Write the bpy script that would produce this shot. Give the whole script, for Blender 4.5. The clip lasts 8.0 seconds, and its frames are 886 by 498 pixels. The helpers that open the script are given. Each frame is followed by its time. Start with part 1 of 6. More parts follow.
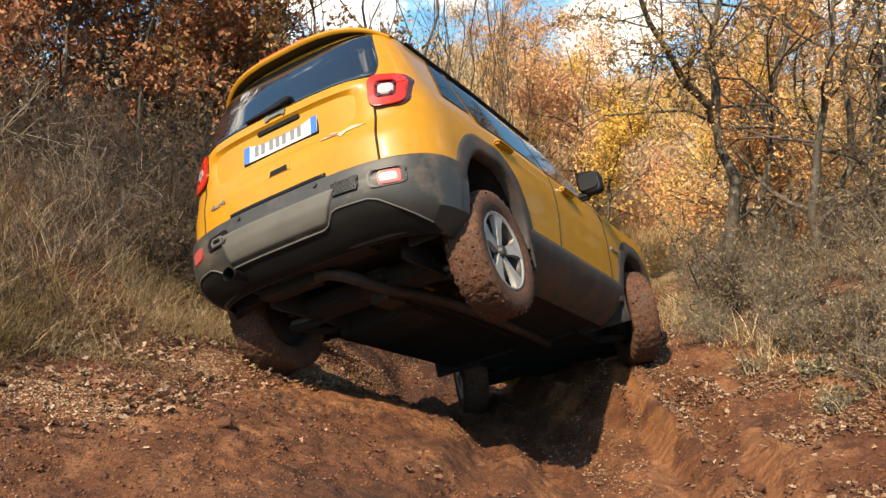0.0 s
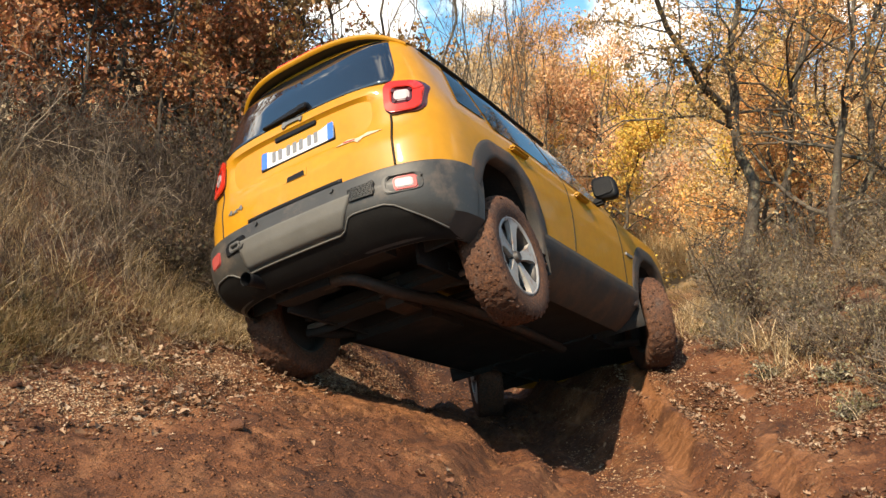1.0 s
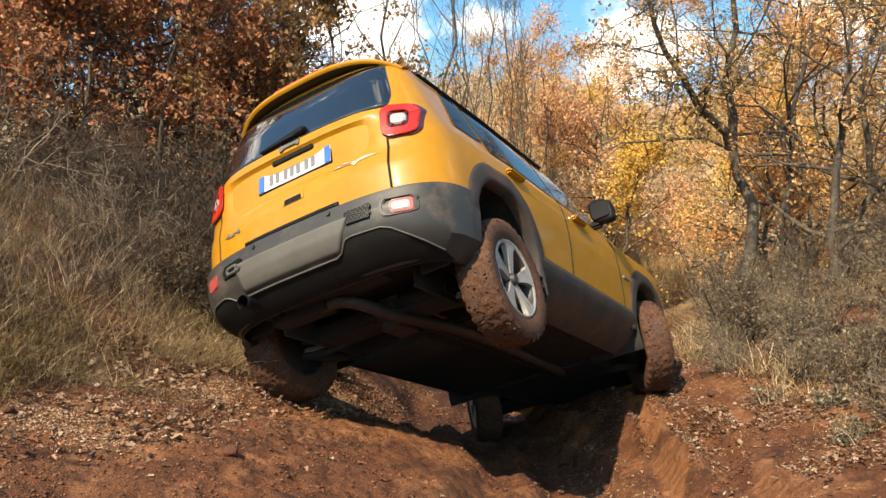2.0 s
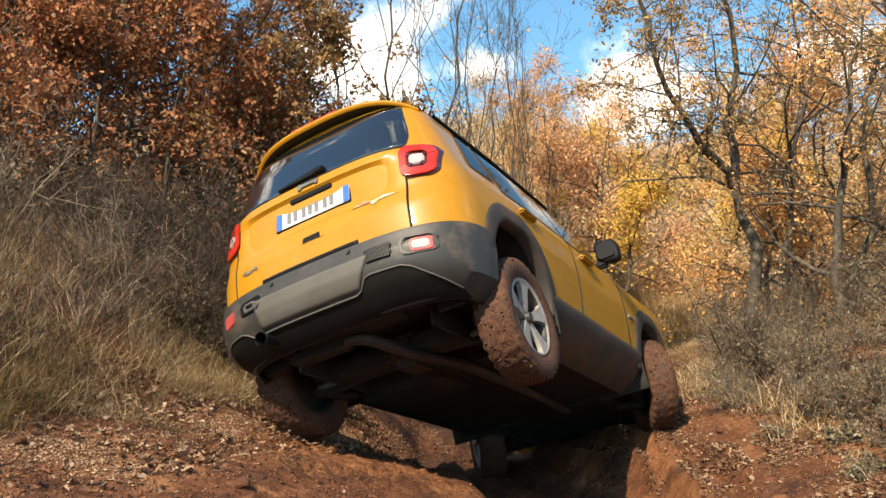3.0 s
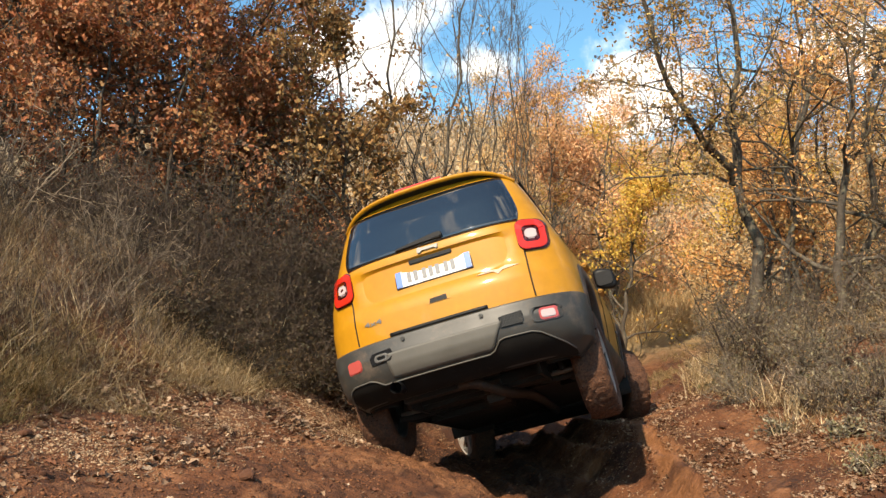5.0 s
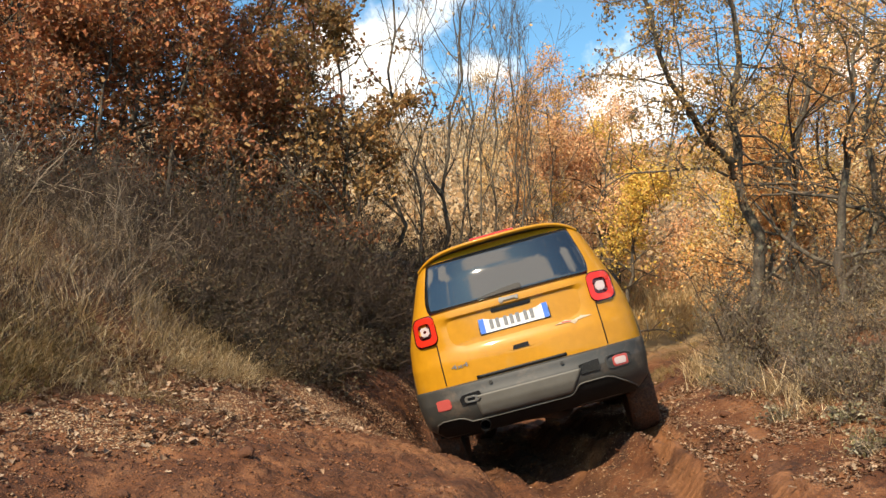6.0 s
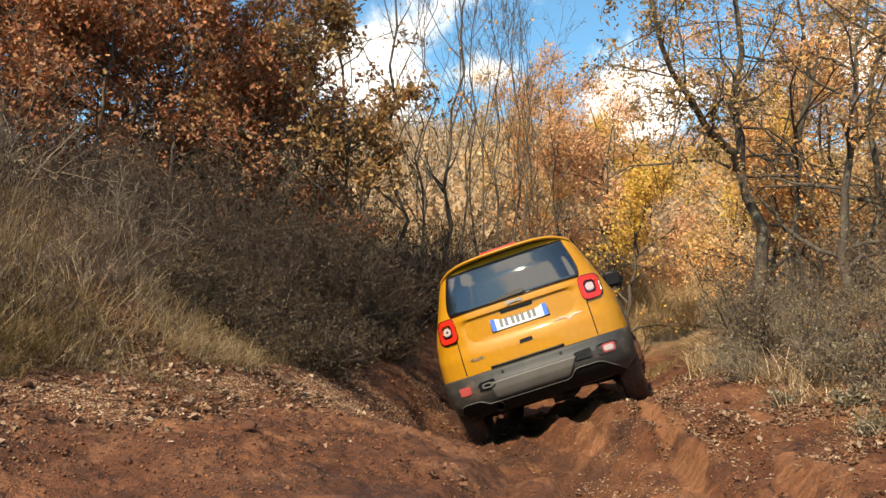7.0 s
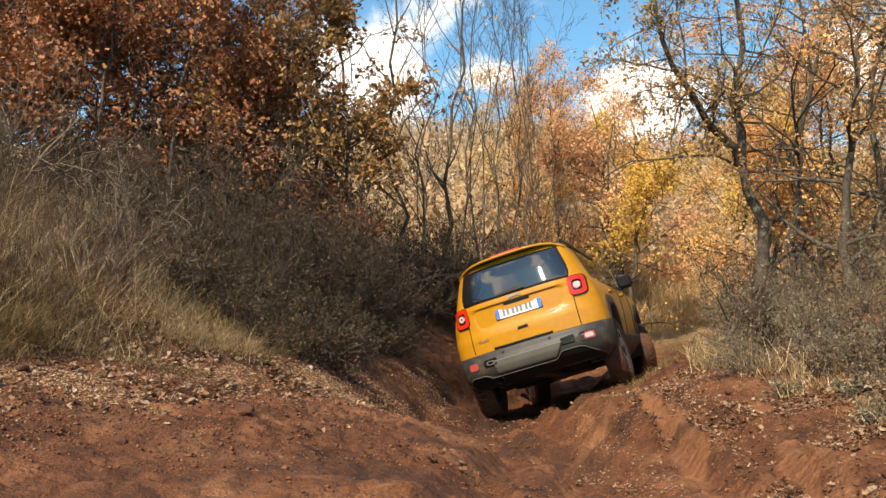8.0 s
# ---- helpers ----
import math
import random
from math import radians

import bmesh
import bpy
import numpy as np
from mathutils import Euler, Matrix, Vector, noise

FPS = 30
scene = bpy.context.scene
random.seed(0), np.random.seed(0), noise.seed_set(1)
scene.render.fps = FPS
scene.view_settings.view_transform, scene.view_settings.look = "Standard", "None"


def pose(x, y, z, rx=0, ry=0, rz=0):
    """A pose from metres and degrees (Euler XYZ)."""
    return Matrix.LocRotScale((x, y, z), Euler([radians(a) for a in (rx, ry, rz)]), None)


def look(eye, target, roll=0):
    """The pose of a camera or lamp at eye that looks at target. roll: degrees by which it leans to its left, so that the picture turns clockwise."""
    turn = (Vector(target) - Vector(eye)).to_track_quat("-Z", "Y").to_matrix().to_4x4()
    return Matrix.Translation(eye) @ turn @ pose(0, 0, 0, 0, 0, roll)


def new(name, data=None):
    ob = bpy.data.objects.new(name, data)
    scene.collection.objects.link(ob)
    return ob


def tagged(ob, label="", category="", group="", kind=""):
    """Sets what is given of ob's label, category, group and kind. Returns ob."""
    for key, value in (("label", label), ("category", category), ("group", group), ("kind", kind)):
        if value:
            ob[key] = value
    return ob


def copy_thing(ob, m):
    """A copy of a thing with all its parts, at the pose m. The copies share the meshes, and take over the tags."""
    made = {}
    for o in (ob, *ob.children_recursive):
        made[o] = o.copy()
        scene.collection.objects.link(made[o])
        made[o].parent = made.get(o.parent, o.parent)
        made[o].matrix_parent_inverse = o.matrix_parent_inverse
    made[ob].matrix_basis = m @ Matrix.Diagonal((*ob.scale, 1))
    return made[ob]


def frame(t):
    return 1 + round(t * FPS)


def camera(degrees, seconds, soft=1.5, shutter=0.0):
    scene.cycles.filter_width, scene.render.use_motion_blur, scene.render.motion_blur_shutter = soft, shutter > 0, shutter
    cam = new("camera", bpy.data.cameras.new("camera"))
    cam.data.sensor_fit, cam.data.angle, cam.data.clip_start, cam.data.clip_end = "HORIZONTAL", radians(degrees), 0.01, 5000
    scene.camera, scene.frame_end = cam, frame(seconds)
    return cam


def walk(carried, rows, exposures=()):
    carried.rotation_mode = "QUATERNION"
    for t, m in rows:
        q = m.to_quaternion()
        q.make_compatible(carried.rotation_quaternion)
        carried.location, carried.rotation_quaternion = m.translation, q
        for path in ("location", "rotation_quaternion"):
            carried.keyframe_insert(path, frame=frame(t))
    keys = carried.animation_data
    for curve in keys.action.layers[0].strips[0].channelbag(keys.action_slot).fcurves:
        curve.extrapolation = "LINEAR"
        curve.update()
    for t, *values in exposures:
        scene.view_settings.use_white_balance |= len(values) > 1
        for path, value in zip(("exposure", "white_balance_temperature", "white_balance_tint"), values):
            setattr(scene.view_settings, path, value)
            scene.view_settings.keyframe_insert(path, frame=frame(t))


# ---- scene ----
cam = camera(53.33, 8.0, soft=1.45)
walk(cam, [
    (0.0, pose(-0.000, 0.000, 1.000, 91.50, 0.00, 0.00)),
    (0.5, pose(0.027, -0.005, 0.994, 91.83, -0.04, 0.25)),
    (1.0, pose(0.037, -0.011, 0.989, 91.91, -0.10, 1.31)),
    (1.5, pose(0.059, -0.016, 0.992, 91.92, -0.12, 1.41)),
    (2.0, pose(0.074, -0.019, 1.014, 93.18, -0.15, 1.44)),
    (2.2, pose(0.071, -0.010, 1.017, 94.91, -0.16, 1.49)),
    (3.3, pose(-0.003, -0.038, 0.959, 95.86, -0.29, 1.31)),
    (3.5, pose(-0.003, -0.039, 0.963, 95.82, -0.29, 1.40)),
    (4.0, pose(-0.015, -0.041, 0.962, 95.66, -0.31, 1.38)),
    (4.5, pose(-0.015, -0.042, 0.960, 95.72, -0.26, 1.40)),
    (4.7, pose(-0.011, -0.042, 0.959, 95.72, -0.26, 1.42)),
    (5.8, pose(0.012, -0.027, 0.847, 96.05, -0.14, 1.57)),
    (6.0, pose(0.012, -0.026, 0.825, 96.08, -0.13, 1.59)),
    (6.5, pose(0.018, -0.005, 0.762, 96.15, -0.08, 1.65)),
    (7.0, pose(0.006, 0.002, 0.701, 96.25, -0.08, 1.71)),
    (7.5, pose(0.005, 0.025, 0.654, 96.32, -0.07, 1.74)),
    (8.0, pose(0.013, 0.038, 0.625, 96.35, -0.07, 1.77)),
], exposures=[(0, 0.78, 7050, 10), (2, 0.76, 7050, 10), (3.5, 0.70, 7050, 10), (4.5, 0.68, 7050, 10), (6, 0.60, 7050, 10), (8, 0.58, 7050, 10)])

# the car, time by time: its origin is on the ground under the rear axle
CAR_ROWS = [
    (0.0, pose(-0.342, 5.224, 0.596, -13.10, -17.73, -26.79)),
    (0.5, pose(-0.340, 5.235, 0.596, -13.07, -17.74, -26.66)),
    (1.0, pose(-0.335, 5.244, 0.593, -12.98, -17.63, -26.46)),
    (1.5, pose(-0.332, 5.250, 0.594, -13.09, -17.79, -26.22)),
    (2.0, pose(-0.326, 5.238, 0.598, -13.28, -18.01, -26.27)),
    (2.2, pose(-0.332, 5.240, 0.598, -13.37, -17.82, -26.39)),
    (3.3, pose(-0.284, 5.320, 0.569, -13.26, -18.14, -24.55)),
    (3.5, pose(-0.265, 5.353, 0.570, -13.31, -18.55, -23.72)),
    (4.0, pose(-0.078, 5.659, 0.487, -13.45, -18.10, -17.69)),
    (4.5, pose(0.071, 5.988, 0.395, -12.03, -16.81, -15.21)),
    (4.7, pose(0.118, 6.079, 0.359, -11.78, -16.68, -13.88)),
    (5.8, pose(0.615, 6.993, 0.034, 1.50, -13.64, -6.90)),
    (6.0, pose(0.688, 7.212, -0.002, -0.30, -15.06, -5.00)),
    (6.5, pose(0.778, 7.825, -0.022, -0.40, -17.57, -7.10)),
    (7.0, pose(0.882, 8.585, -0.030, 0.70, -17.80, -8.90)),
    (7.5, pose(0.925, 9.400, 0.014, -0.25, -16.87, -12.60)),
    (8.0, pose(1.035, 10.320, 0.042, -0.10, -16.20, -16.30)),
]

# ---- sky, sun and exposure ----
SUN_ELEVATION, SUN_AZIMUTH = radians(43), radians(209)   # azimuth clockwise from +y: behind, a little to the left
world = bpy.data.worlds.new("sky")
scene.world = world
world.use_nodes = True


# clouds: azimuth clockwise from +y, elevation, half width, half height in degrees, density
CLOUDS = [(-7, 18, 6.5, 5.5, 1.0), (-12, 26, 7, 5, 0.9), (11.5, 15.2, 4.4, 2.8, 1.1), (1.0, 17.5, 5.0, 3.4, 0.85), (24, 17, 6, 4, 0.8),
          (192, 40, 17, 9, 1.15), (168, 33, 14, 7, 1.1), (214, 50, 11, 7, 0.9), (235, 38, 13, 7, 0.9), (150, 52, 10, 8, 0.8), (120, 28, 16, 7, 0.9), (268, 30, 16, 8, 0.9), (80, 40, 14, 8, 0.8), (-50, 34, 15, 8, 0.9), (186, 70, 7, 5, 0.6)]


def build_sky():
    nt = world.node_tree
    nt.nodes.clear()
    n, l = nt.nodes.new, nt.links.new
    out, bg = n("ShaderNodeOutputWorld"), n("ShaderNodeBackground")
    sky = n("ShaderNodeTexSky")
    sky.sky_type, sky.sun_disc = "NISHITA", False
    sky.sun_elevation, sky.sun_rotation = SUN_ELEVATION, SUN_AZIMUTH
    sky.air_density, sky.dust_density, sky.ozone_density = 1.0, 0.3, 2.0
    co = n("ShaderNodeTexCoord")

    def maths(op, a, b):
        m = n("ShaderNodeMath")
        m.operation = op
        for socket, value in zip(m.inputs, (a, b)):
            if isinstance(value, (int, float)):
                socket.default_value = value
            else:
                l(value, socket)
        return m.outputs["Value"]

    body = 0.0
    for az, el, wide, tall, thick in CLOUDS:
        a, e = radians(az), radians(el)
        centre = (math.sin(a) * math.cos(e), math.cos(a) * math.cos(e), math.sin(e))
        mp = n("ShaderNodeMapping")
        mp.vector_type = "TEXTURE"
        mp.inputs["Location"].default_value = centre
        mp.inputs["Rotation"].default_value = (0, 0, -a)
        mp.inputs["Scale"].default_value = (radians(wide), radians((wide + tall) / 2), radians(tall))
        l(co.outputs["Generated"], mp.inputs["Vector"])
        away = n("ShaderNodeVectorMath")
        away.operation = "LENGTH"
        l(mp.outputs["Vector"], away.inputs[0])
        body = maths("MAXIMUM", maths("SUBTRACT", thick, away.outputs["Value"]), body)
    cl = n("ShaderNodeTexNoise")
    cl.inputs["Scale"].default_value, cl.inputs["Detail"].default_value, cl.inputs["Roughness"].default_value = 7.0, 8, 0.6
    l(co.outputs["Generated"], cl.inputs["Vector"])
    ragged = maths("ADD", body, maths("MULTIPLY", maths("SUBTRACT", cl.outputs["Fac"], 0.5), 2.2))
    ramp = n("ShaderNodeValToRGB")
    ramp.color_ramp.interpolation = "EASE"
    ramp.color_ramp.elements[0].position, ramp.color_ramp.elements[1].position = 0.12, 0.55
    l(ragged, ramp.inputs["Fac"])
    mix = n("ShaderNodeMix")
    mix.data_type = "RGBA"
    mix.inputs["B"].default_value = (20.0, 19.6, 19.0, 1)
    l(ramp.outputs["Color"], mix.inputs["Factor"])
    gain = n("ShaderNodeMix")
    gain.data_type, gain.blend_type = "RGBA", "MULTIPLY"
    gain.inputs["Factor"].default_value, gain.inputs["B"].default_value = 1.0, (1.45, 2.25, 2.4, 1)
    l(sky.outputs["Color"], gain.inputs["A"])
    l(gain.outputs["Result"], mix.inputs["A"])
    l(mix.outputs["Result"], bg.inputs["Color"])
    l(bg.outputs["Background"], out.inputs["Surface"])
    bg.inputs["Strength"].default_value = 0.062


build_sky()
sun = new("sun", bpy.data.lights.new("sun", "SUN"))
sun.data.energy, sun.data.angle, sun.data.color = 5.0, radians(0.9), (1.0, 0.875, 0.70)
SUN_DIR = Vector((math.sin(SUN_AZIMUTH) * math.cos(SUN_ELEVATION), math.cos(SUN_AZIMUTH) * math.cos(SUN_ELEVATION), math.sin(SUN_ELEVATION)))
sun.matrix_world = look(SUN_DIR * 40, (0, 0, 0))


# ---- materials ----
def surface(name, colours, scale, rough=0.8, metal=0.0, bump=0.3, grain=12.0, coat=0.0, island=False, dirt=None, translucent=0.0, spec=0.5, patch=None, mottle=0.22, coat_ior=1.5):
    """colours: two or more base colours, mixed by noise of that scale (per metre) or, with island, piece by piece.
    dirt: (colour, amount, scale) laid over in patches. patch: (colour, scale, threshold), broad areas of another colour."""
    m = bpy.data.materials.new(name)
    m.use_nodes = True
    nt = m.node_tree
    n, l = nt.nodes.new, nt.links.new
    p = nt.nodes["Principled BSDF"]
    co = n("ShaderNodeTexCoord")
    ramp = n("ShaderNodeValToRGB")
    els = ramp.color_ramp.elements
    while len(els) < len(colours):
        els.new(0.5)
    for i, c in enumerate(colours):
        pos = i / max(1, len(colours) - 1)
        els[i].position = pos if island else 0.28 + 0.44 * pos
        els[i].color = (*c, 1)
    big = n("ShaderNodeTexNoise")
    big.inputs["Scale"].default_value, big.inputs["Detail"].default_value, big.inputs["Roughness"].default_value = scale, 7, 0.65
    l(co.outputs["Object"], big.inputs["Vector"])
    if island:
        geo = n("ShaderNodeNewGeometry")
        l(geo.outputs["Random Per Island"], ramp.inputs["Fac"])
    else:
        l(big.outputs["Fac"], ramp.inputs["Fac"])
    colour = ramp.outputs["Color"]
    fine = n("ShaderNodeTexNoise")
    fine.inputs["Scale"].default_value, fine.inputs["Detail"].default_value = scale * grain, 5
    l(co.outputs["Object"], fine.inputs["Vector"])
    for extra in (patch, dirt):
        if extra is None:
            continue
        if extra is dirt:
            c, amount, s = dirt
            low, high = 0.62 - 0.3 * amount, 0.74 - 0.2 * amount
        else:
            c, s, low = patch
            high = low + 0.10
        spots = n("ShaderNodeTexNoise")
        spots.inputs["Scale"].default_value, spots.inputs["Detail"].default_value, spots.inputs["Roughness"].default_value = s, 9, 0.7
        l(co.outputs["Object"], spots.inputs["Vector"])
        r2 = n("ShaderNodeValToRGB")
        r2.color_ramp.elements[0].position, r2.color_ramp.elements[1].position = low, high
        l(spots.outputs["Fac"], r2.inputs["Fac"])
        mx = n("ShaderNodeMix")
        mx.data_type = "RGBA"
        l(r2.outputs["Color"], mx.inputs["Factor"])
        l(colour, mx.inputs["A"])
        mx.inputs["B"].default_value = (*c, 1)
        colour = mx.outputs["Result"]
    spread = n("ShaderNodeMapRange")
    spread.inputs["From Min"].default_value, spread.inputs["From Max"].default_value = 0.36, 0.64
    spread.inputs["To Min"].default_value, spread.inputs["To Max"].default_value = 1 - mottle, 1 + mottle
    l(fine.outputs["Fac"], spread.inputs["Value"])
    gain = n("ShaderNodeMix")
    gain.data_type, gain.blend_type = "RGBA", "MULTIPLY"
    gain.inputs["Factor"].default_value = 1.0
    l(colour, gain.inputs["A"])
    l(spread.outputs["Result"], gain.inputs["B"])
    l(gain.outputs["Result"], p.inputs["Base Color"])
    p.inputs["Metallic"].default_value = metal
    p.inputs["Specular IOR Level"].default_value = spec
    p.inputs["Coat Weight"].default_value = coat
    p.inputs["Coat Roughness"].default_value = 0.06
    p.inputs["Coat IOR"].default_value = coat_ior
    rr = n("ShaderNodeMapRange")
    rr.inputs["To Min"].default_value, rr.inputs["To Max"].default_value = rough * 0.8, min(1.0, rough * 1.2)
    l(big.outputs["Fac"], rr.inputs["Value"])
    l(rr.outputs["Result"], p.inputs["Roughness"])
    if bump:
        b = n("ShaderNodeBump")
        b.inputs["Strength"].default_value, b.inputs["Distance"].default_value = bump, 0.3 / (scale * grain)
        l(fine.outputs["Fac"], b.inputs["Height"])
        l(b.outputs["Normal"], p.inputs["Normal"])
    if translucent:
        tr, add = n("ShaderNodeBsdfTranslucent"), n("ShaderNodeMixShader")
        add.inputs["Fac"].default_value = translucent
        l(gain.outputs["Result"], tr.inputs["Color"])
        l(p.outputs["BSDF"], add.inputs[1])
        l(tr.outputs["BSDF"], add.inputs[2])
        l(add.outputs["Shader"], nt.nodes["Material Output"].inputs["Surface"])
    return m




def mud_material():
    """Red mud: broad tones, slick pale patches, dark moist patches, painted shade on the cut bank and between crumbs
    where it is broken up; dry turf beyond the bend.
    """
    m = bpy.data.materials.new("red_mud")
    m.use_nodes = True
    nt = m.node_tree
    n, l = nt.nodes.new, nt.links.new
    p = nt.nodes["Principled BSDF"]
    co = n("ShaderNodeTexCoord")

    def noise(scale, detail=6, rough=0.6, stretch=(1, 1, 1)):
        t, mp = n("ShaderNodeTexNoise"), n("ShaderNodeMapping")
        mp.inputs["Scale"].default_value = stretch
        t.inputs["Scale"].default_value, t.inputs["Detail"].default_value, t.inputs["Roughness"].default_value = scale, detail, rough
        l(co.outputs["Object"], mp.inputs["Vector"])
        l(mp.outputs["Vector"], t.inputs["Vector"])
        return t.outputs["Fac"]

    def band(value, low, high, to_low=0.0, to_high=1.0):
        r = n("ShaderNodeMapRange")
        for key, v in (("From Min", low), ("From Max", high), ("To Min", to_low), ("To Max", to_high)):
            r.inputs[key].default_value = v
        l(value, r.inputs["Value"])
        return r.outputs["Result"]

    def times(a, b):
        q = n("ShaderNodeMath")
        q.operation = "MULTIPLY"
        l(a, q.inputs[0])
        l(b, q.inputs[1])
        return q.outputs["Value"]

    def over(colour, mask, top):
        mx = n("ShaderNodeMix")
        mx.data_type = "RGBA"
        l(mask, mx.inputs["Factor"])
        l(colour, mx.inputs["A"])
        mx.inputs["B"].default_value = (*top, 1)
        return mx.outputs["Result"]

    ramp = n("ShaderNodeValToRGB")
    ramp.color_ramp.elements.new(0.5)
    for e, (pos, c) in zip(ramp.color_ramp.elements, ((0.32, (0.050, 0.0150, 0.0042)), (0.50, (0.100, 0.0330, 0.0098)), (0.68, (0.165, 0.0600, 0.0200)))):
        e.position, e.color = pos, (*c, 1)
    l(noise(2.4, 8, 0.68), ramp.inputs["Fac"])
    colour = ramp.outputs["Color"]
    worn = n("ShaderNodeAttribute")
    worn.attribute_name = "slick"
    both = n("ShaderNodeMath")
    both.operation, both.use_clamp = "ADD", True
    l(band(noise(1.5, 5, 0.6, (1.5, 0.8, 1.0)), 0.52, 0.60), both.inputs[0])
    l(band(worn.outputs["Fac"], 0.25, 0.8), both.inputs[1])
    slick = both.outputs["Value"]
    colour = over(colour, band(slick, 0, 1, 0, 0.85), (0.205, 0.086, 0.034))
    # one dark tone for seeping water and for the cut bank's painted shade
    soaked_shade, damp_shade = n("ShaderNodeAttribute"), n("ShaderNodeMath")
    soaked_shade.attribute_name = "wet_shade"
    damp_shade.operation, damp_shade.use_clamp = "ADD", True
    l(band(noise(2.1, 7, 0.66), 0.55, 0.66), damp_shade.inputs[0])
    l(soaked_shade.outputs["Fac"], damp_shade.inputs[1])
    wet_shade = damp_shade.outputs["Value"]
    colour = over(colour, band(wet_shade, 0, 1, 0, 0.85), (0.032, 0.0105, 0.0036))
    broken = times(band(noise(3.1, 4, 0.6), 0.42, 0.56), band(worn.outputs["Fac"], 0.2, 0.7, 1.0, 0.15))
    crumb = noise(27, 7, 0.78)
    # shade between crumbs and their lit tops, painted along the bump's height
    colour = over(colour, times(broken, band(crumb, 0.43, 0.34)), (0.022, 0.0080, 0.0033))
    colour = over(colour, times(broken, band(crumb, 0.60, 0.68, 0, 0.85)), (0.270, 0.150, 0.070))
    grit = noise(170, 2, 0.5)
    gain = n("ShaderNodeMix")
    gain.data_type, gain.blend_type = "RGBA", "MULTIPLY"
    gain.inputs["Factor"].default_value = 1.0
    l(colour, gain.inputs["A"])
    l(band(grit, 0.35, 0.65, 0.62, 1.38), gain.inputs["B"])
    xyz = n("ShaderNodeSeparateXYZ")
    l(co.outputs["Object"], xyz.inputs["Vector"])
    colour = over(gain.outputs["Result"], band(xyz.outputs["Y"], 15.0, 17.5), (0.27, 0.19, 0.095))
    l(colour, p.inputs["Base Color"])
    p.inputs["Specular IOR Level"].default_value = 0.4
    l(band(slick, 0, 1, 0.82, 0.60), p.inputs["Roughness"])
    small, large = n("ShaderNodeBump"), n("ShaderNodeBump")
    small.inputs["Strength"].default_value, small.inputs["Distance"].default_value = 0.9, 0.012
    large.inputs["Strength"].default_value, large.inputs["Distance"].default_value = 0.9, 0.045
    l(times(broken, crumb), small.inputs["Height"])
    l(noise(13, 5, 0.6), large.inputs["Height"])
    l(large.outputs["Normal"], small.inputs["Normal"])
    l(small.outputs["Normal"], p.inputs["Normal"])
    return m


M_MUD = mud_material()
M_STONE = surface("pale_stone", [(0.22, 0.125, 0.066), (0.15, 0.067, 0.029), (0.28, 0.185, 0.11), (0.09, 0.034, 0.013), (0.17, 0.076, 0.033)], 9, 0.85, bump=0.4, island=True)
M_GRAVEL = surface("pale_gravel", [(0.40, 0.26, 0.15), (0.26, 0.14, 0.065), (0.48, 0.35, 0.22), (0.15, 0.066, 0.026)], 9, 0.85, bump=0.4, island=True)
M_CLOD = surface("mud_clod", [(0.075, 0.024, 0.0075), (0.13, 0.044, 0.014), (0.22, 0.088, 0.033)], 14, 0.85, bump=0.5, island=True)
M_LITTER = surface("fallen_leaf", [(0.12, 0.050, 0.022), (0.23, 0.12, 0.06), (0.34, 0.22, 0.13), (0.16, 0.058, 0.025), (0.08, 0.035, 0.018), (0.46, 0.33, 0.22), (0.24, 0.12, 0.06)], 20, 0.8, bump=0.1, island=True, translucent=0.15)
M_PAINT = surface("yellow_paint", [(0.40, 0.178, 0.008), (0.44, 0.200, 0.010)], 2.0, 0.42, bump=0.0, mottle=0.04, coat=0.5, grain=8, spec=0.2, dirt=((0.40, 0.20, 0.03), 0.0, 5.0))
M_PLASTIC = surface("grey_black_plastic", [(0.026, 0.025, 0.023), (0.042, 0.040, 0.036)], 6, 0.5, bump=0.15, grain=40, mottle=0.1, dirt=((0.10, 0.075, 0.055), 0.3, 4.0))
M_DUSTY = surface("dusty_plastic", [(0.024, 0.020, 0.017), (0.040, 0.033, 0.027)], 5, 0.65, bump=0.2, grain=30, dirt=((0.085, 0.043, 0.023), 0.5, 3.0))
M_PANEL = surface("dust_grey_plastic", [(0.078, 0.072, 0.061), (0.105, 0.097, 0.083)], 7, 0.6, bump=0.1, grain=30, mottle=0.05, dirt=((0.09, 0.08, 0.07), 0.3, 5.0))
M_BLACK = surface("black_plastic", [(0.007, 0.007, 0.008), (0.011, 0.011, 0.012)], 8, 0.45, bump=0.1, spec=0.15)
M_UNDER = surface("underbody", [(0.007, 0.0065, 0.006), (0.014, 0.011, 0.009)], 5, 0.8, bump=0.3, dirt=((0.035, 0.02, 0.013), 0.25, 3.0))
M_EXHAUST = surface("muddy_exhaust", [(0.03, 0.02, 0.015), (0.045, 0.03, 0.021)], 6, 0.65, metal=0.2, dirt=((0.09, 0.045, 0.027), 0.4, 6.0))
M_TYRE = surface("muddy_tyre", [(0.042, 0.0165, 0.007), (0.075, 0.029, 0.0125), (0.105, 0.044, 0.020)], 8, 0.85, bump=0.9, grain=9, mottle=0.5, dirt=((0.045, 0.03, 0.024), 0.25, 9.0))
M_RIM = surface("silver_alloy", [(0.30, 0.285, 0.26), (0.38, 0.36, 0.335)], 6, 0.5, metal=0.2, bump=0.05, mottle=0.04, dirt=((0.24, 0.13, 0.08), 0.35, 11.0))
M_RIM_DARK = surface("black_alloy", [(0.02, 0.019, 0.018), (0.05, 0.04, 0.033)], 6, 0.5, bump=0.1)
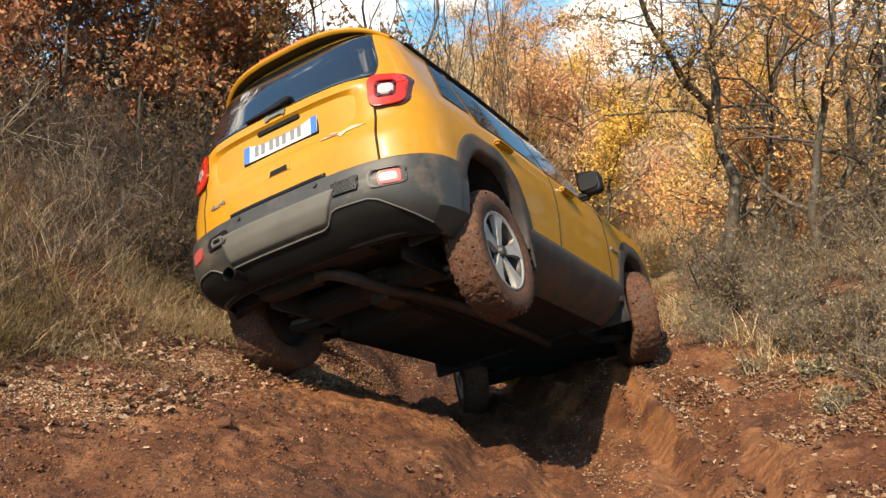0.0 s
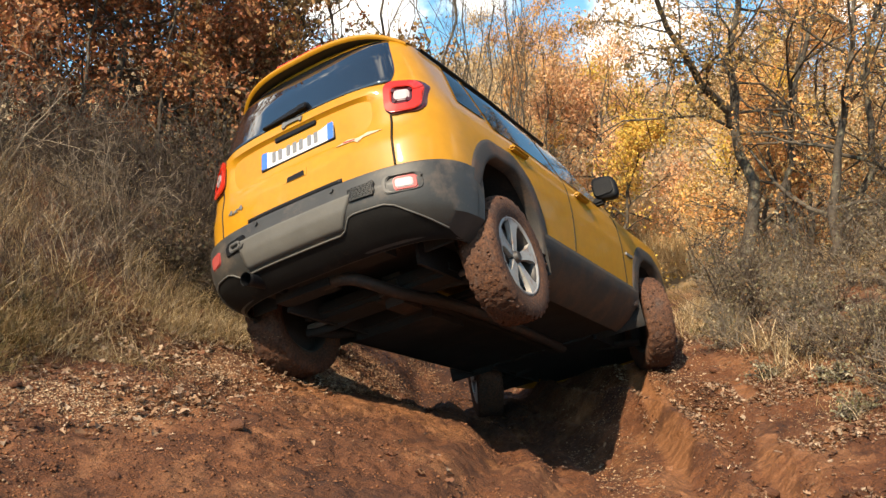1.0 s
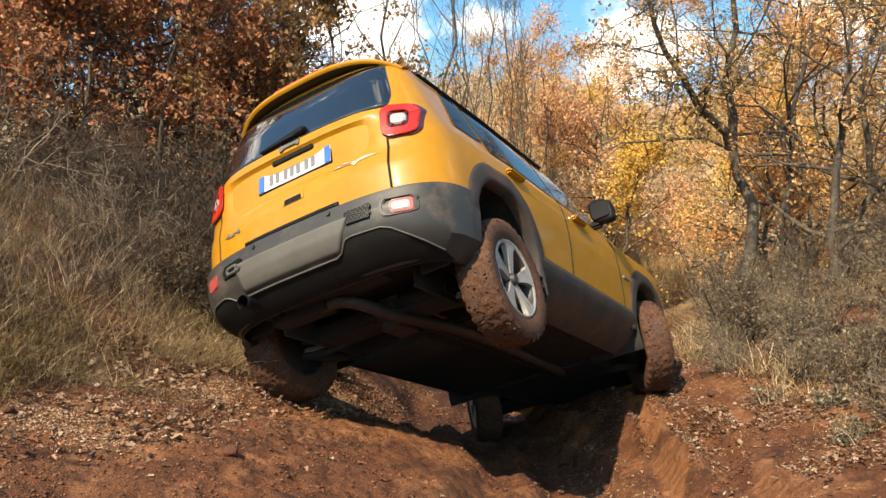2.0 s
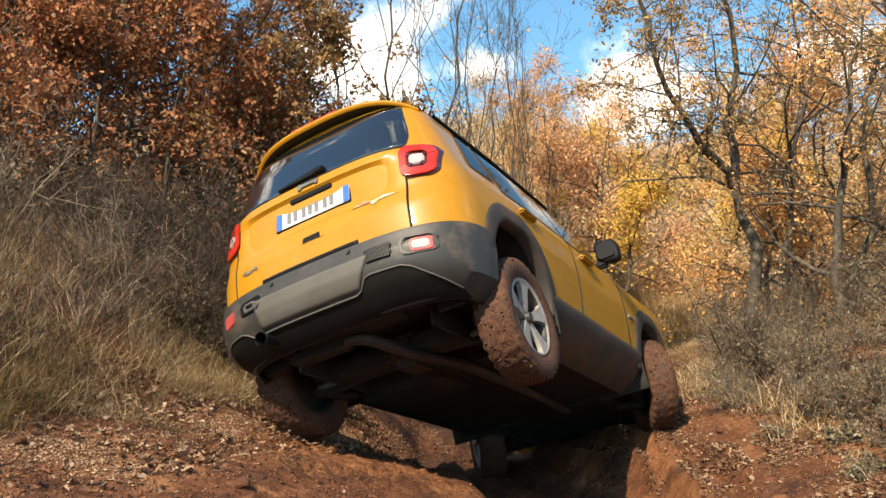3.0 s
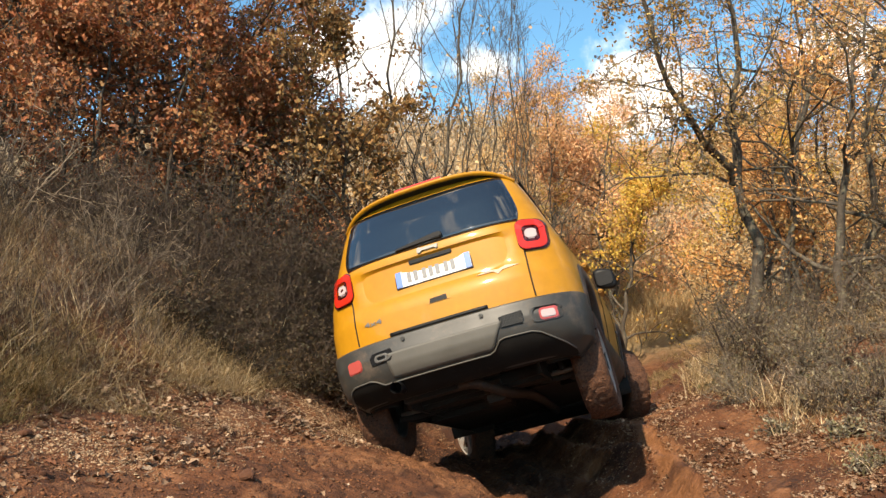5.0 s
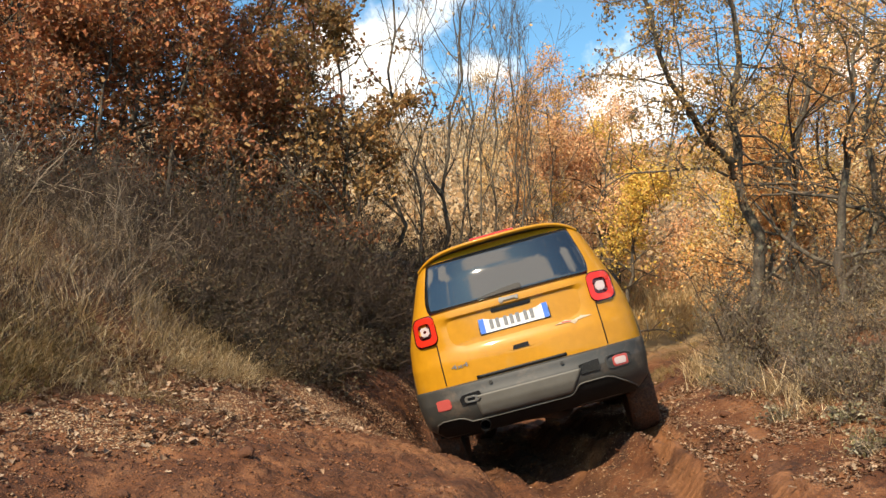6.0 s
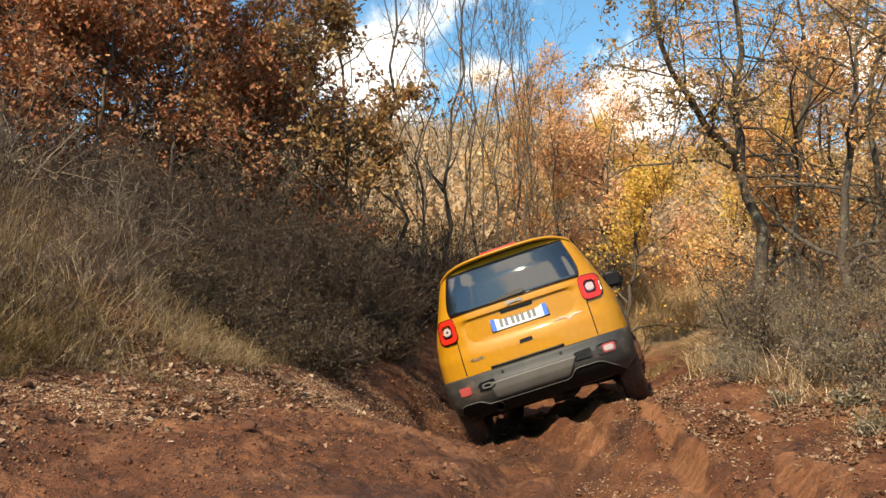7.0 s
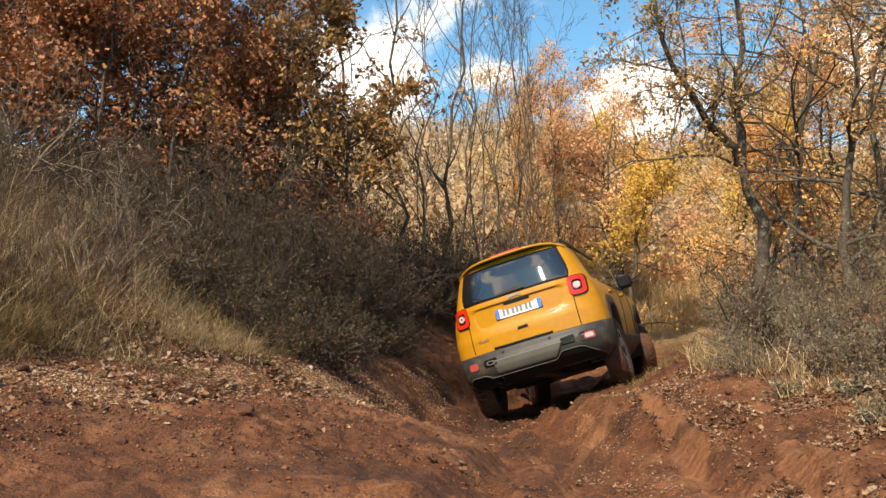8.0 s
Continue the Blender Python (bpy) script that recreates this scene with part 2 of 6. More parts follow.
M_GLASS = surface("tinted_glass", [(0.008, 0.009, 0.011), (0.010, 0.011, 0.013)], 2, 0.03, bump=0.0, mottle=0.04, coat=1.0, spec=0.5, coat_ior=1.75)
M_SIDE_GLASS = surface("privacy_glass", [(0.008, 0.009, 0.010), (0.010, 0.011, 0.012)], 2, 0.04, bump=0.0, mottle=0.04, spec=0.10)
M_SKIRT = surface("black_skirt_plastic", [(0.008, 0.0075, 0.007), (0.015, 0.0135, 0.012)], 5, 0.65, bump=0.15, grain=30, spec=0.12, dirt=((0.05, 0.032, 0.022), 0.12, 3.5))
M_CHROME = surface("satin_metal", [(0.13, 0.125, 0.115), (0.18, 0.17, 0.16)], 8, 0.5, metal=0.4, bump=0.0, mottle=0.05)
M_PLATE = surface("plate_white", [(0.56, 0.57, 0.56), (0.63, 0.63, 0.62)], 8, 0.4, bump=0.0, mottle=0.04, dirt=((0.5, 0.42, 0.34), 0.15, 9))
M_BLUE = surface("plate_blue", [(0.03, 0.12, 0.48), (0.04, 0.14, 0.52)], 8, 0.4, bump=0.0, mottle=0.04)
M_INK = surface("dark_ink", [(0.13, 0.13, 0.14), (0.17, 0.17, 0.17)], 8, 0.5, bump=0.0)
M_RED = surface("red_sign", [(0.50, 0.02, 0.015), (0.55, 0.03, 0.02)], 8, 0.4, bump=0.0)
M_BADGE = surface("badge_silver", [(0.40, 0.30, 0.20), (0.46, 0.36, 0.25)], 8, 0.6, metal=0.2, bump=0.0)


def lamp_material(name, base, glow, strength):
    m = surface(name, [base, base], 8, 0.2, bump=0.0, mottle=0.03, coat=0.5)
    p = m.node_tree.nodes["Principled BSDF"]
    p.inputs["Emission Color"].default_value = (*glow, 1)
    p.inputs["Emission Strength"].default_value = strength
    return m


M_LENS = lamp_material("red_lens", (0.42, 0.016, 0.008), (1.0, 0.055, 0.02), 0.17)
M_LENS_DARK = lamp_material("dark_red_lens", (0.06, 0.008, 0.008), (1, 0.05, 0.03), 0.0)
M_LENS_CLEAR = lamp_material("clear_lens", (0.42, 0.33, 0.32), (1.0, 0.85, 0.8), 0.08)
M_REFLECTOR = lamp_material("reflector", (0.42, 0.075, 0.065), (1.0, 0.1, 0.06), 0.0)
M_GLASS.node_tree.nodes["Principled BSDF"].inputs["Coat Roughness"].default_value = 0.025
M_SIDE_GLASS.node_tree.nodes["Principled BSDF"].inputs["IOR"].default_value = 1.25


# ---- building helpers ----
def mesh_from(name, verts, faces, smooth=False):
    """A mesh from an (n, 3) array and an (m, k) array."""
    verts, faces = np.asarray(verts, np.float32), np.asarray(faces, np.int32)
    me = bpy.data.meshes.new(name)
    me.vertices.add(len(verts))
    me.vertices.foreach_set("co", verts.ravel())
    me.loops.add(faces.size)
    me.loops.foreach_set("vertex_index", faces.ravel())
    me.polygons.add(len(faces))
    me.polygons.foreach_set("loop_start", np.arange(len(faces), dtype=np.int32) * faces.shape[1])
    me.update(calc_edges=True)
    me.validate()
    if smooth:
        me.polygons.foreach_set("use_smooth", np.ones(len(faces), bool))
    return me


def part(name, bm, material, parent, label="", smooth=True):
    """Links a bmesh, or a mesh, as one object under a thing or a part."""
    if isinstance(bm, bpy.types.Mesh):
        me = bm
    else:
        bmesh.ops.recalc_face_normals(bm, faces=bm.faces)
        me = bpy.data.meshes.new(name)
        bm.to_mesh(me)
        bm.free()
        if smooth:
            me.polygons.foreach_set("use_smooth", np.ones(len(me.polygons), bool))
            me.set_sharp_from_angle(angle=radians(38))
    if not me.materials:
        me.materials.append(material)
    ob = new(name, me)
    ob.parent = parent
    return tagged(ob, label)


def lattice(nu, nv, close_u=False):
    """Quads of a grid whose vertex (i, j) is number i * nv + j."""
    iu = np.arange(nu if close_u else nu - 1)
    a, b = np.meshgrid(iu, np.arange(nv - 1), indexing="ij")
    a2 = (a + 1) % nu
    return np.stack([a * nv + b, a2 * nv + b, a2 * nv + b + 1, a * nv + b + 1], -1).reshape(-1, 4)


def tubes(points, radii, sides=5):
    """Tapered tubes along n polylines: points (n, k, 3), radii (n, k)."""
    n, k, _ = points.shape
    d = np.gradient(points, axis=1)
    d /= np.linalg.norm(d, axis=2, keepdims=True) + 1e-9
    ref = np.where(np.abs(d[..., 2:3]) < 0.9, np.array([0, 0, 1.0]), np.array([1.0, 0, 0]))
    u = np.cross(d, ref)
    u /= np.linalg.norm(u, axis=2, keepdims=True) + 1e-9
    v = np.cross(d, u)
    a = np.arange(sides) * 2 * math.pi / sides
    ring = points[:, :, None] + radii[:, :, None, None] * (np.cos(a)[:, None] * u[:, :, None] + np.sin(a)[:, None] * v[:, :, None])
    verts = ring.reshape(-1, 3)
    i, j, s = np.meshgrid(np.arange(n), np.arange(k - 1), np.arange(sides), indexing="ij")
    s2 = (s + 1) % sides
    at = lambda jj, ss: (i * k + jj) * sides + ss
    return verts, np.stack([at(j, s), at(j, s2), at(j + 1, s2), at(j + 1, s)], -1).reshape(-1, 4)


def join(*pieces):
    vs, fs, at = [], [], 0
    for v, f in pieces:
        vs.append(v)
        fs.append(f + at)
        at += len(v)
    return np.concatenate(vs), np.concatenate(fs)


def hash_noise(x, y, seed=0):
    """Smooth value noise, one cell a unit."""
    xi, yi = np.floor(x).astype(np.int64), np.floor(y).astype(np.int64)
    fx, fy = x - xi, y - yi
    fx, fy = fx * fx * (3 - 2 * fx), fy * fy * (3 - 2 * fy)

    def value(a, b):
        h = (a * 374761393 + b * 668265263 + seed * 974711) & 0xFFFFFFFF
        h = ((h ^ (h >> 13)) * 1274126177) & 0xFFFFFFFF
        return ((h ^ (h >> 16)) & 0xFFFF) / 65535.0

    return (value(xi, yi) * (1 - fx) + value(xi + 1, yi) * fx) * (1 - fy) + (value(xi, yi + 1) * (1 - fx) + value(xi + 1, yi + 1) * fx) * fy - 0.5


def fbm(x, y, octaves=4, seed=0):
    return sum(hash_noise(x * 2.03 ** o + 17.3 * o, y * 2.03 ** o - 9.1 * o, seed + o) * 0.5 ** o for o in range(octaves))


# ---- the lie of the land: five lines along the track, and what lies between them ----
ALONG = [-3, 0, 3, 4.5, 5.5, 6.5, 7.5, 9, 10.5, 13, 17, 22, 30]
LEFT_FOOT = ([-3.0, -2.7, -2.3, -1.9, -1.62, -1.38, -1.2, -0.95, -0.75, 0.1, 1.9, 4.5, 9], [0.5, 0.55, 0.60, 0.60, 0.55, 0.55, 0.54, 0.5, 0.5, 0.5, 0.85, 1.1, 1.6])
KNOLL = ([-1.4, -1.3, -1.2, -1.1, -0.95, -0.5, -0.25, -0.2, -0.05, 0.55, 2.3, 5.0, 9.6], [0.12, 0.15, 0.30, 0.39, 0.35, 0.06, -0.18, -0.16, -0.14, -0.16, 0.6, 1.0, 1.5])
DITCH = ([0.3, 0.4, 0.6, 0.75, 0.88, 0.85, 0.3, 0.18, 0.35, 1.05, 2.7, 5.5, 10.1], [0.05, 0.05, 0.0, -0.15, -0.25, -0.30, -0.28, -0.25, -0.21, -0.2, 0.55, 1.0, 1.5])
RIGHT_TRACK = ([1.4, 1.4, 1.4, 1.5, 1.55, 1.5, 1.5, 1.55, 1.8, 2.5, 4.0, 6.6, 11], [0.1, 0.1, 0.06, 0.03, 0.08, 0.17, 0.23, 0.2, 0.19, 0.24, 0.75, 1.05, 1.5])
RIGHT_FOOT = ([2.0, 2.0, 2.0, 2.15, 2.2, 2.2, 2.2, 2.3, 2.6, 3.4, 4.9, 7.5, 12], [0.3, 0.3, 0.25, 0.20, 0.24, 0.32, 0.40, 0.5, 0.55, 0.5, 0.85, 1.1, 1.5])
LINES = (LEFT_FOOT, KNOLL, DITCH, RIGHT_TRACK, RIGHT_FOOT)


def smooth_interp(y, values):
    """Values along the track, rounded at the knots."""
    return sum(np.interp(y + d, ALONG, values) for d in (-0.35, 0.0, 0.35)) / 3


def land(x, y):
    """The height of the ground, without its small relief."""
    x, y = np.asarray(x, float), np.asarray(y, float)
    xs = [smooth_interp(y, a) for a, _ in LINES]
    zs = [smooth_interp(y, b) for _, b in LINES]
    h = np.where(x < xs[0], zs[0], zs[4])
    for i in range(4):
        f = np.clip((x - xs[i]) / np.maximum(xs[i + 1] - xs[i], 0.05), 0, 1)
        f = 0.45 * f + 0.55 * f * f * (3 - 2 * f)
        h = np.where((x >= xs[i]) & (x < xs[i + 1]), zs[i] * (1 - f) + zs[i + 1] * f, h)
    left, right = np.maximum(xs[0] - x, 0), np.maximum(x - xs[4], 0)
    h = h + 1.75 * (1 - np.exp(-(left / 2.1) ** 1.25)) + 0.05 * left
    h = h + 0.95 * (1 - np.exp(-(right / 1.9) ** 1.2)) + 0.03 * right
    # the wooded hill behind, and rising ground all round
    far = np.clip((y - 20) / 50, 0, 1)
    hill = far * far * (3 - 2 * far)
    h = h + hill * (9.6 - 0.09 * np.clip(x - 4, -40, 60) + 3.0 * np.sin(x * 0.06 + 0.6))
    h = h + 1.5 * np.exp(-(((x - 4.2) / 2.6) ** 2 + ((y - 21.0) / 2.4) ** 2))
    r = np.hypot(x, y - 5)
    return h + 7 * np.clip((r - 45) / 160, 0, 1) ** 1.3


RUT = ([2.3, 3.2, 4.2, 5.3, 6.5, 8.0, 10.0], [0.58, 0.79, 1.08, 1.30, 1.42, 1.50, 1.68])   # y and x of the wheel rut beside the ditch


def slick_ruts(x, y):
    """1 along the wheel ruts and where wheels have spun the mud smooth."""
    c = np.interp(y, *RUT) + 0.05 * hash_noise(y * 1.7, y * 0, 8)
    ends = np.clip((y - 2.4) / 0.6, 0, 1) * np.clip((9.5 - y) / 1.5, 0, 1)
    z = ends * np.exp(-((x - c) / 0.085) ** 4)
    z = np.maximum(z, 0.8 * ends * np.exp(-((x - c - 0.30 - 0.04 * y) / 0.07) ** 4))
    z = np.maximum(z, np.exp(-(((x + 0.98) / 0.15) ** 2 + ((y - 5.75) / 0.55) ** 2) ** 2))
    z = np.maximum(z, 0.9 * np.exp(-((x - 0.75 * (y - 6.9) - 0.9) / 0.09) ** 4) * np.clip((7.6 - y) / 0.4, 0, 1) * np.clip((y - 6.5) / 0.3, 0, 1))
    return z * np.clip(0.75 + 1.4 * fbm(x * 3.1, y * 2.3, 3, 63), 0, 1)


def wet_shaded_ditch(x, y):
    """1 where water stands or seeps in the bottom of the ditch, and over the cut bank, whose shade is painted dark."""
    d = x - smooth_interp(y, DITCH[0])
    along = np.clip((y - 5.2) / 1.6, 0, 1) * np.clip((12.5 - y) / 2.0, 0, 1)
    # reaches far left so the bank's shade goes into the mud colour
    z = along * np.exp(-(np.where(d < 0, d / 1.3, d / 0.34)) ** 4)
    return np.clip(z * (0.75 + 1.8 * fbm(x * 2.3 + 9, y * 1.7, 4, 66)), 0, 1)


def rough_patch(x, y):
    """0 where the mud is slick, 1 where it is broken up."""
    return np.clip(0.55 + 2.2 * fbm(x * 1.3 + 4, y * 1.9, 3, 61), 0.08, 1.0) * (1 - 0.8 * slick_ruts(x, y))


def relief(x, y):
    """Clods, ruts and washouts."""
    near = np.exp(-(np.maximum(np.hypot(x - 0.3, (y - 6) * 0.6) - 5, 0) / 5) ** 2)
    mid = np.clip((x - smooth_interp(y, LEFT_FOOT[0])) / 0.5, 0, 1) * np.clip((smooth_interp(y, RIGHT_FOOT[0]) + 0.3 - x) / 0.5, 0, 1)
    z = 0.10 * fbm(x * 1.1, y * 1.1, 3, 3) + 0.012 * fbm(x * 5, y * 5, 3, 11)
    z = z + near * (0.016 * fbm(x * 17, y * 17, 3, 23) + rough_patch(x, y) * (0.045 * (0.22 - np.abs(fbm(x * 8, y * 11, 3, 41))) + 0.030 * np.abs(fbm(x * 26, y * 28, 2, 47))))
    crust = fbm(x * 7 + 3, y * 4.2, 3, 31)
    z = z + near * mid * 0.012 * np.clip(np.abs(crust) * 6 - 0.55, 0, 1)
    # ruts that wander along the track
    for off, depth, wide in ((-0.62, 0.05, 0.10), (-0.20, 0.035, 0.08), (0.42, 0.05, 0.09), (0.78, 0.07, 0.10)):
        c = smooth_interp(y, DITCH[0]) + off + 0.12 * hash_noise(y * 0.9 + off * 7, y * 0 + off, 5)
        z = z - near * mid * depth * np.exp(-((x - c) / wide) ** 2) + near * mid * 0.5 * depth * np.exp(-((np.abs(x - c) - wide * 1.9) / (wide * 0.7)) ** 2)
    return z - 0.016 * near * slick_ruts(x, y)


def ground_at(x, y):
    return land(x, y) + relief(x, y)


def ground():
    def spread(low, high, fine, far_low, far_high):
        core = np.arange(low, high, fine)
        up, down, step = [high], [low], fine
        while up[-1] < far_high:
            step *= 1.13
            up.append(up[-1] + step)
        step = fine
        while down[-1] > far_low:
            step *= 1.13
            down.append(down[-1] - step)
        return np.array(sorted(down[1:]) + list(core) + up)

    xs, ys = spread(-2.6, 3.0, 0.015, -900, 900), spread(2.2, 8.8, 0.017, -700, 1500)
    gx, gy = np.meshgrid(xs, ys, indexing="ij")
    v = np.stack([gx, gy, ground_at(gx, gy)], -1).reshape(-1, 3)
    ob = new("ground", mesh_from("ground", v, lattice(len(xs), len(ys)), True))
    worn = ob.data.attributes.new("slick", "FLOAT", "POINT")
    worn.data.foreach_set("value", slick_ruts(v[:, 0], v[:, 1]).astype(np.float32))
    soaked_shade = ob.data.attributes.new("wet_shade", "FLOAT", "POINT")
    soaked_shade.data.foreach_set("value", wet_shaded_ditch(v[:, 0], v[:, 1]).astype(np.float32))
    ob.data.materials.append(M_MUD)
    return tagged(ob, "rutted reddish-brown mud track with worn banks", "ground", kind="structure")


ground()


# ---- the car: origin on the ground under the rear axle, y forward ----
WHEELBASE, TRACK, TYRE_R = 2.57, 0.77, 0.358
PIVOT = -0.36          # where the rear begins to curve round


def half_width(z, y):
    rear = np.interp(z, [0.28, 0.4, 0.55, 0.7, 0.85, 1.0, 1.12, 1.2, 1.35, 1.5, 1.6, 1.66], [0.80, 0.85, 0.875, 0.88, 0.872, 0.85, 0.815, 0.785, 0.73, 0.675, 0.63, 0.57])
    side = np.interp(z, [0.28, 0.4, 0.55, 0.7, 0.85, 1.0, 1.08, 1.14, 1.35, 1.5, 1.6, 1.66], [0.80, 0.84, 0.865, 0.88, 0.892, 0.89, 0.875, 0.845, 0.765, 0.705, 0.655, 0.58])
    f = np.clip((y + 0.5) / 0.9, 0, 1)
    nose = 1 - 0.16 * np.clip((y - 2.75) / 0.7, 0, 1) ** 2.2
    return (rear * (1 - f) + side * f) * nose


def bulge(z):
    """How far the rear stands out behind the pivot, on the centre line."""
    return np.interp(z, [0.28, 0.5, 0.7, 0.84, 0.95, 1.19, 1.24, 1.45, 1.58, 1.66], [0.42, 0.46, 0.47, 0.468, 0.44, 0.432, 0.418, 0.35, 0.295, 0.25])


def rear_y(x, z, extra=0.0):
    w = half_width(z, PIVOT)
    q = np.clip(1 - np.abs(x / w) ** 3, 0, 1)
    return PIVOT - (bulge(z) + extra) * q ** (1 / 3)


def ring(z, front, n_side, n_arc=26, extra=0.0, grow=0.0):
    """A U round the rear at height z: from the front of the left side to the front of the right."""
    ys = np.linspace(front, PIVOT, n_side)
    w = half_width(z, ys) + grow
    left = np.stack([-w, ys, np.full(n_side, z)], -1)
    a = np.linspace(-math.pi / 2, math.pi / 2, 2 * n_arc + 1)[1:-1]
    wr = half_width(z, PIVOT) + grow
    sx, cy = np.sign(np.sin(a)) * np.abs(np.sin(a)) ** (2 / 3), np.abs(np.cos(a)) ** (2 / 3)
    arc = np.stack([wr * sx, PIVOT - (bulge(z) + extra) * cy, np.full(len(a), z)], -1)
    right = left[::-1] * (-1, 1, 1)
    return np.concatenate([left, arc, right])


ARCH_TALL = 1.2


def in_arch(c, r=0.43):
    keep = np.ones(len(c), bool)
    for y in (0.0, WHEELBASE):
        inside = (np.hypot(c[:, 1] - y, np.maximum(c[:, 2] - 0.385, 0) / ARCH_TALL) < r) | ((np.abs(c[:, 1] - y) < r) & (c[:, 2] < 0.385))
        keep &= ~(inside & (np.abs(c[:, 0]) > 0.5) & (c[:, 1] > -0.6))
    return keep


def car_body(car):
    # lower shell: sill to shoulder, wheel arches cut out
    zs = np.concatenate([np.linspace(0.30, 1.06, 34), [1.08, 1.10]])
    rows = np.stack([ring(z, 3.36 - 0.10 * max(0, (z - 0.75) / 0.35) ** 2, 150) for z in zs])
    v, f = rows.reshape(-1, 3), lattice(len(zs), rows.shape[1])
    f = f[in_arch(v[f].mean(1))]
    c = v[f].mean(1)
    f = f[~((c[:, 1] < -0.42) & (c[:, 2] < 0.66))]     # the bumper closes the rear below
    f = f[~((v[f].mean(1)[:, 2] < 0.50) & (v[f].mean(1)[:, 1] > 0.38) & (v[f].mean(1)[:, 1] < WHEELBASE - 0.38))]
    # above the shoulder: pillars and roof sides
    zg = np.linspace(1.10, 1.645, 22)
    front = np.interp(zg, [1.10, 1.2, 1.6, 1.66], [2.16, 2.02, 1.40, 1.26])
    rows2 = np.stack([ring(z, fr, 60) for z, fr in zip(zg, front)])
    v2, f2 = rows2.reshape(-1, 3), lattice(len(zg), rows2.shape[1])
    # roof: strips across between the two ends of the top ring
    top = ring(1.645, front[-1], 60)
    half = len(top) // 2
    a, b = top[:half + 1], top[::-1][:half + 1]
    t = np.linspace(0, 1, 17)[None, :, None]
    roof = a[:, None] * (1 - t) + b[:, None] * t
    crown = (1 - (2 * t[..., 0] - 1) ** 4) * np.interp(roof[..., 1], [-0.66, -0.45, 0.3, 1.0, 1.3], [0.008, 0.035, 0.045, 0.035, 0.01])
    roof[..., 2] += crown
    v3, f3 = roof.reshape(-1, 3), lattice(half + 1, 17)
    # bonnet and front
    ys = np.linspace(2.16, 3.26, 14)
    xs = np.linspace(-1, 1, 17)
    gy, gx = np.meshgrid(ys, xs, indexing="ij")
    z = 1.10 - 0.05 * ((gy - 2.16) / 1.1) ** 2 + 0.03 * (1 - gx ** 4)
    v4, f4 = np.stack([gx * half_width(1.10, gy), gy, z], -1).reshape(-1, 3), lattice(14, 17)
    gz, gx = np.meshgrid(np.linspace(0.30, 1.06, 10), xs, indexing="ij")
    fy = 3.36 - 0.10 * np.maximum(0, (gz - 0.75) / 0.35) ** 2 + 0.10 * (1 - np.abs(gx) ** 3)
    v5, f5 = np.stack([gx * half_width(gz, 3.36), fy, gz], -1).reshape(-1, 3), lattice(10, 17)
    v, f = join((v, f), (v2, f2), (v3, f3), (v4, f4), (v5, f5))
    body = part("body", mesh_from("body", v, f, True), M_PAINT, car, "glossy yellow painted body shell")
    return body


def rear_patch(x_left, x_right, z0, z1, off, nx=24, nz=10, thick=0.02, extra=0.0):
    """A curved panel over the rear: x limits as functions of the height share 0..1."""
    s = np.linspace(0, 1, nz)
    z = z0 + (z1 - z0) * s
    l, r = np.array([x_left(q) for q in s]), np.array([x_right(q) for q in s])
    u = np.linspace(0, 1, nx)
    x = l[:, None] * (1 - u) + r[:, None] * u
    zz = np.repeat(z[:, None], nx, 1)
    y = rear_y(x, zz, extra) - off
    outer = np.stack([x, y, zz], -1).reshape(-1, 3)
    inner = outer + (0, thick, 0)
    f = lattice(nz, nx)
    edge = np.concatenate([np.arange(nx), np.arange(1, nz) * nx + nx - 1, (nz - 1) * nx + np.arange(nx - 2, -1, -1), np.arange(nz - 2, 0, -1) * nx])
    k = nz * nx
    rim = np.stack([edge, np.roll(edge, -1), np.roll(edge, -1) + k, edge + k], -1)
    return mesh_from("patch", np.concatenate([outer, inner]), np.concatenate([f, f[:, ::-1] + k, rim]), False)


def rounded(w, h, r, n=5):
    """Outline of a rounded rectangle about the origin."""
    pts = []
    for cx, cy, a0 in ((w / 2 - r, h / 2 - r, 0), (-w / 2 + r, h / 2 - r, 90), (-w / 2 + r, -h / 2 + r, 180), (w / 2 - r, -h / 2 + r, 270)):
        for i in range(n):
            a = radians(a0 + 90 * i / (n - 1))
            pts.append((cx + r * math.cos(a), cy + r * math.sin(a)))
    return pts


def slab(outline, depth, hole=None, bevel=0.0):
    """A plate in the xz plane, facing -y, front at y = 0; with hole, a frame (same number of points)."""
    bm = bmesh.new()
    n = len(outline)
    fo = [bm.verts.new((x, 0, z)) for x, z in outline]
    bo = [bm.verts.new((x, depth, z)) for x, z in outline]
    for i in range(n):
        bm.faces.new((fo[i], fo[(i + 1) % n], bo[(i + 1) % n], bo[i]))
    if hole:
        fi = [bm.verts.new((x, 0, z)) for x, z in hole]
        bi = [bm.verts.new((x, depth, z)) for x, z in hole]
        for i in range(n):
            j = (i + 1) % n
            bm.faces.new((fo[i], fo[j], fi[j], fi[i]))
            bm.faces.new((bo[i], bo[j], bi[j], bi[i]))
            bm.faces.new((fi[i], fi[j], bi[j], bi[i]))
    else:
        bm.faces.new(fo)
        bm.faces.new(bo)
    if bevel:
        front = [e for e in bm.edges if e.verts[0].co.y == 0 and e.verts[1].co.y == 0]
        bmesh.ops.bevel(bm, geom=front, offset=bevel, segments=2, affect="EDGES")
    return bm


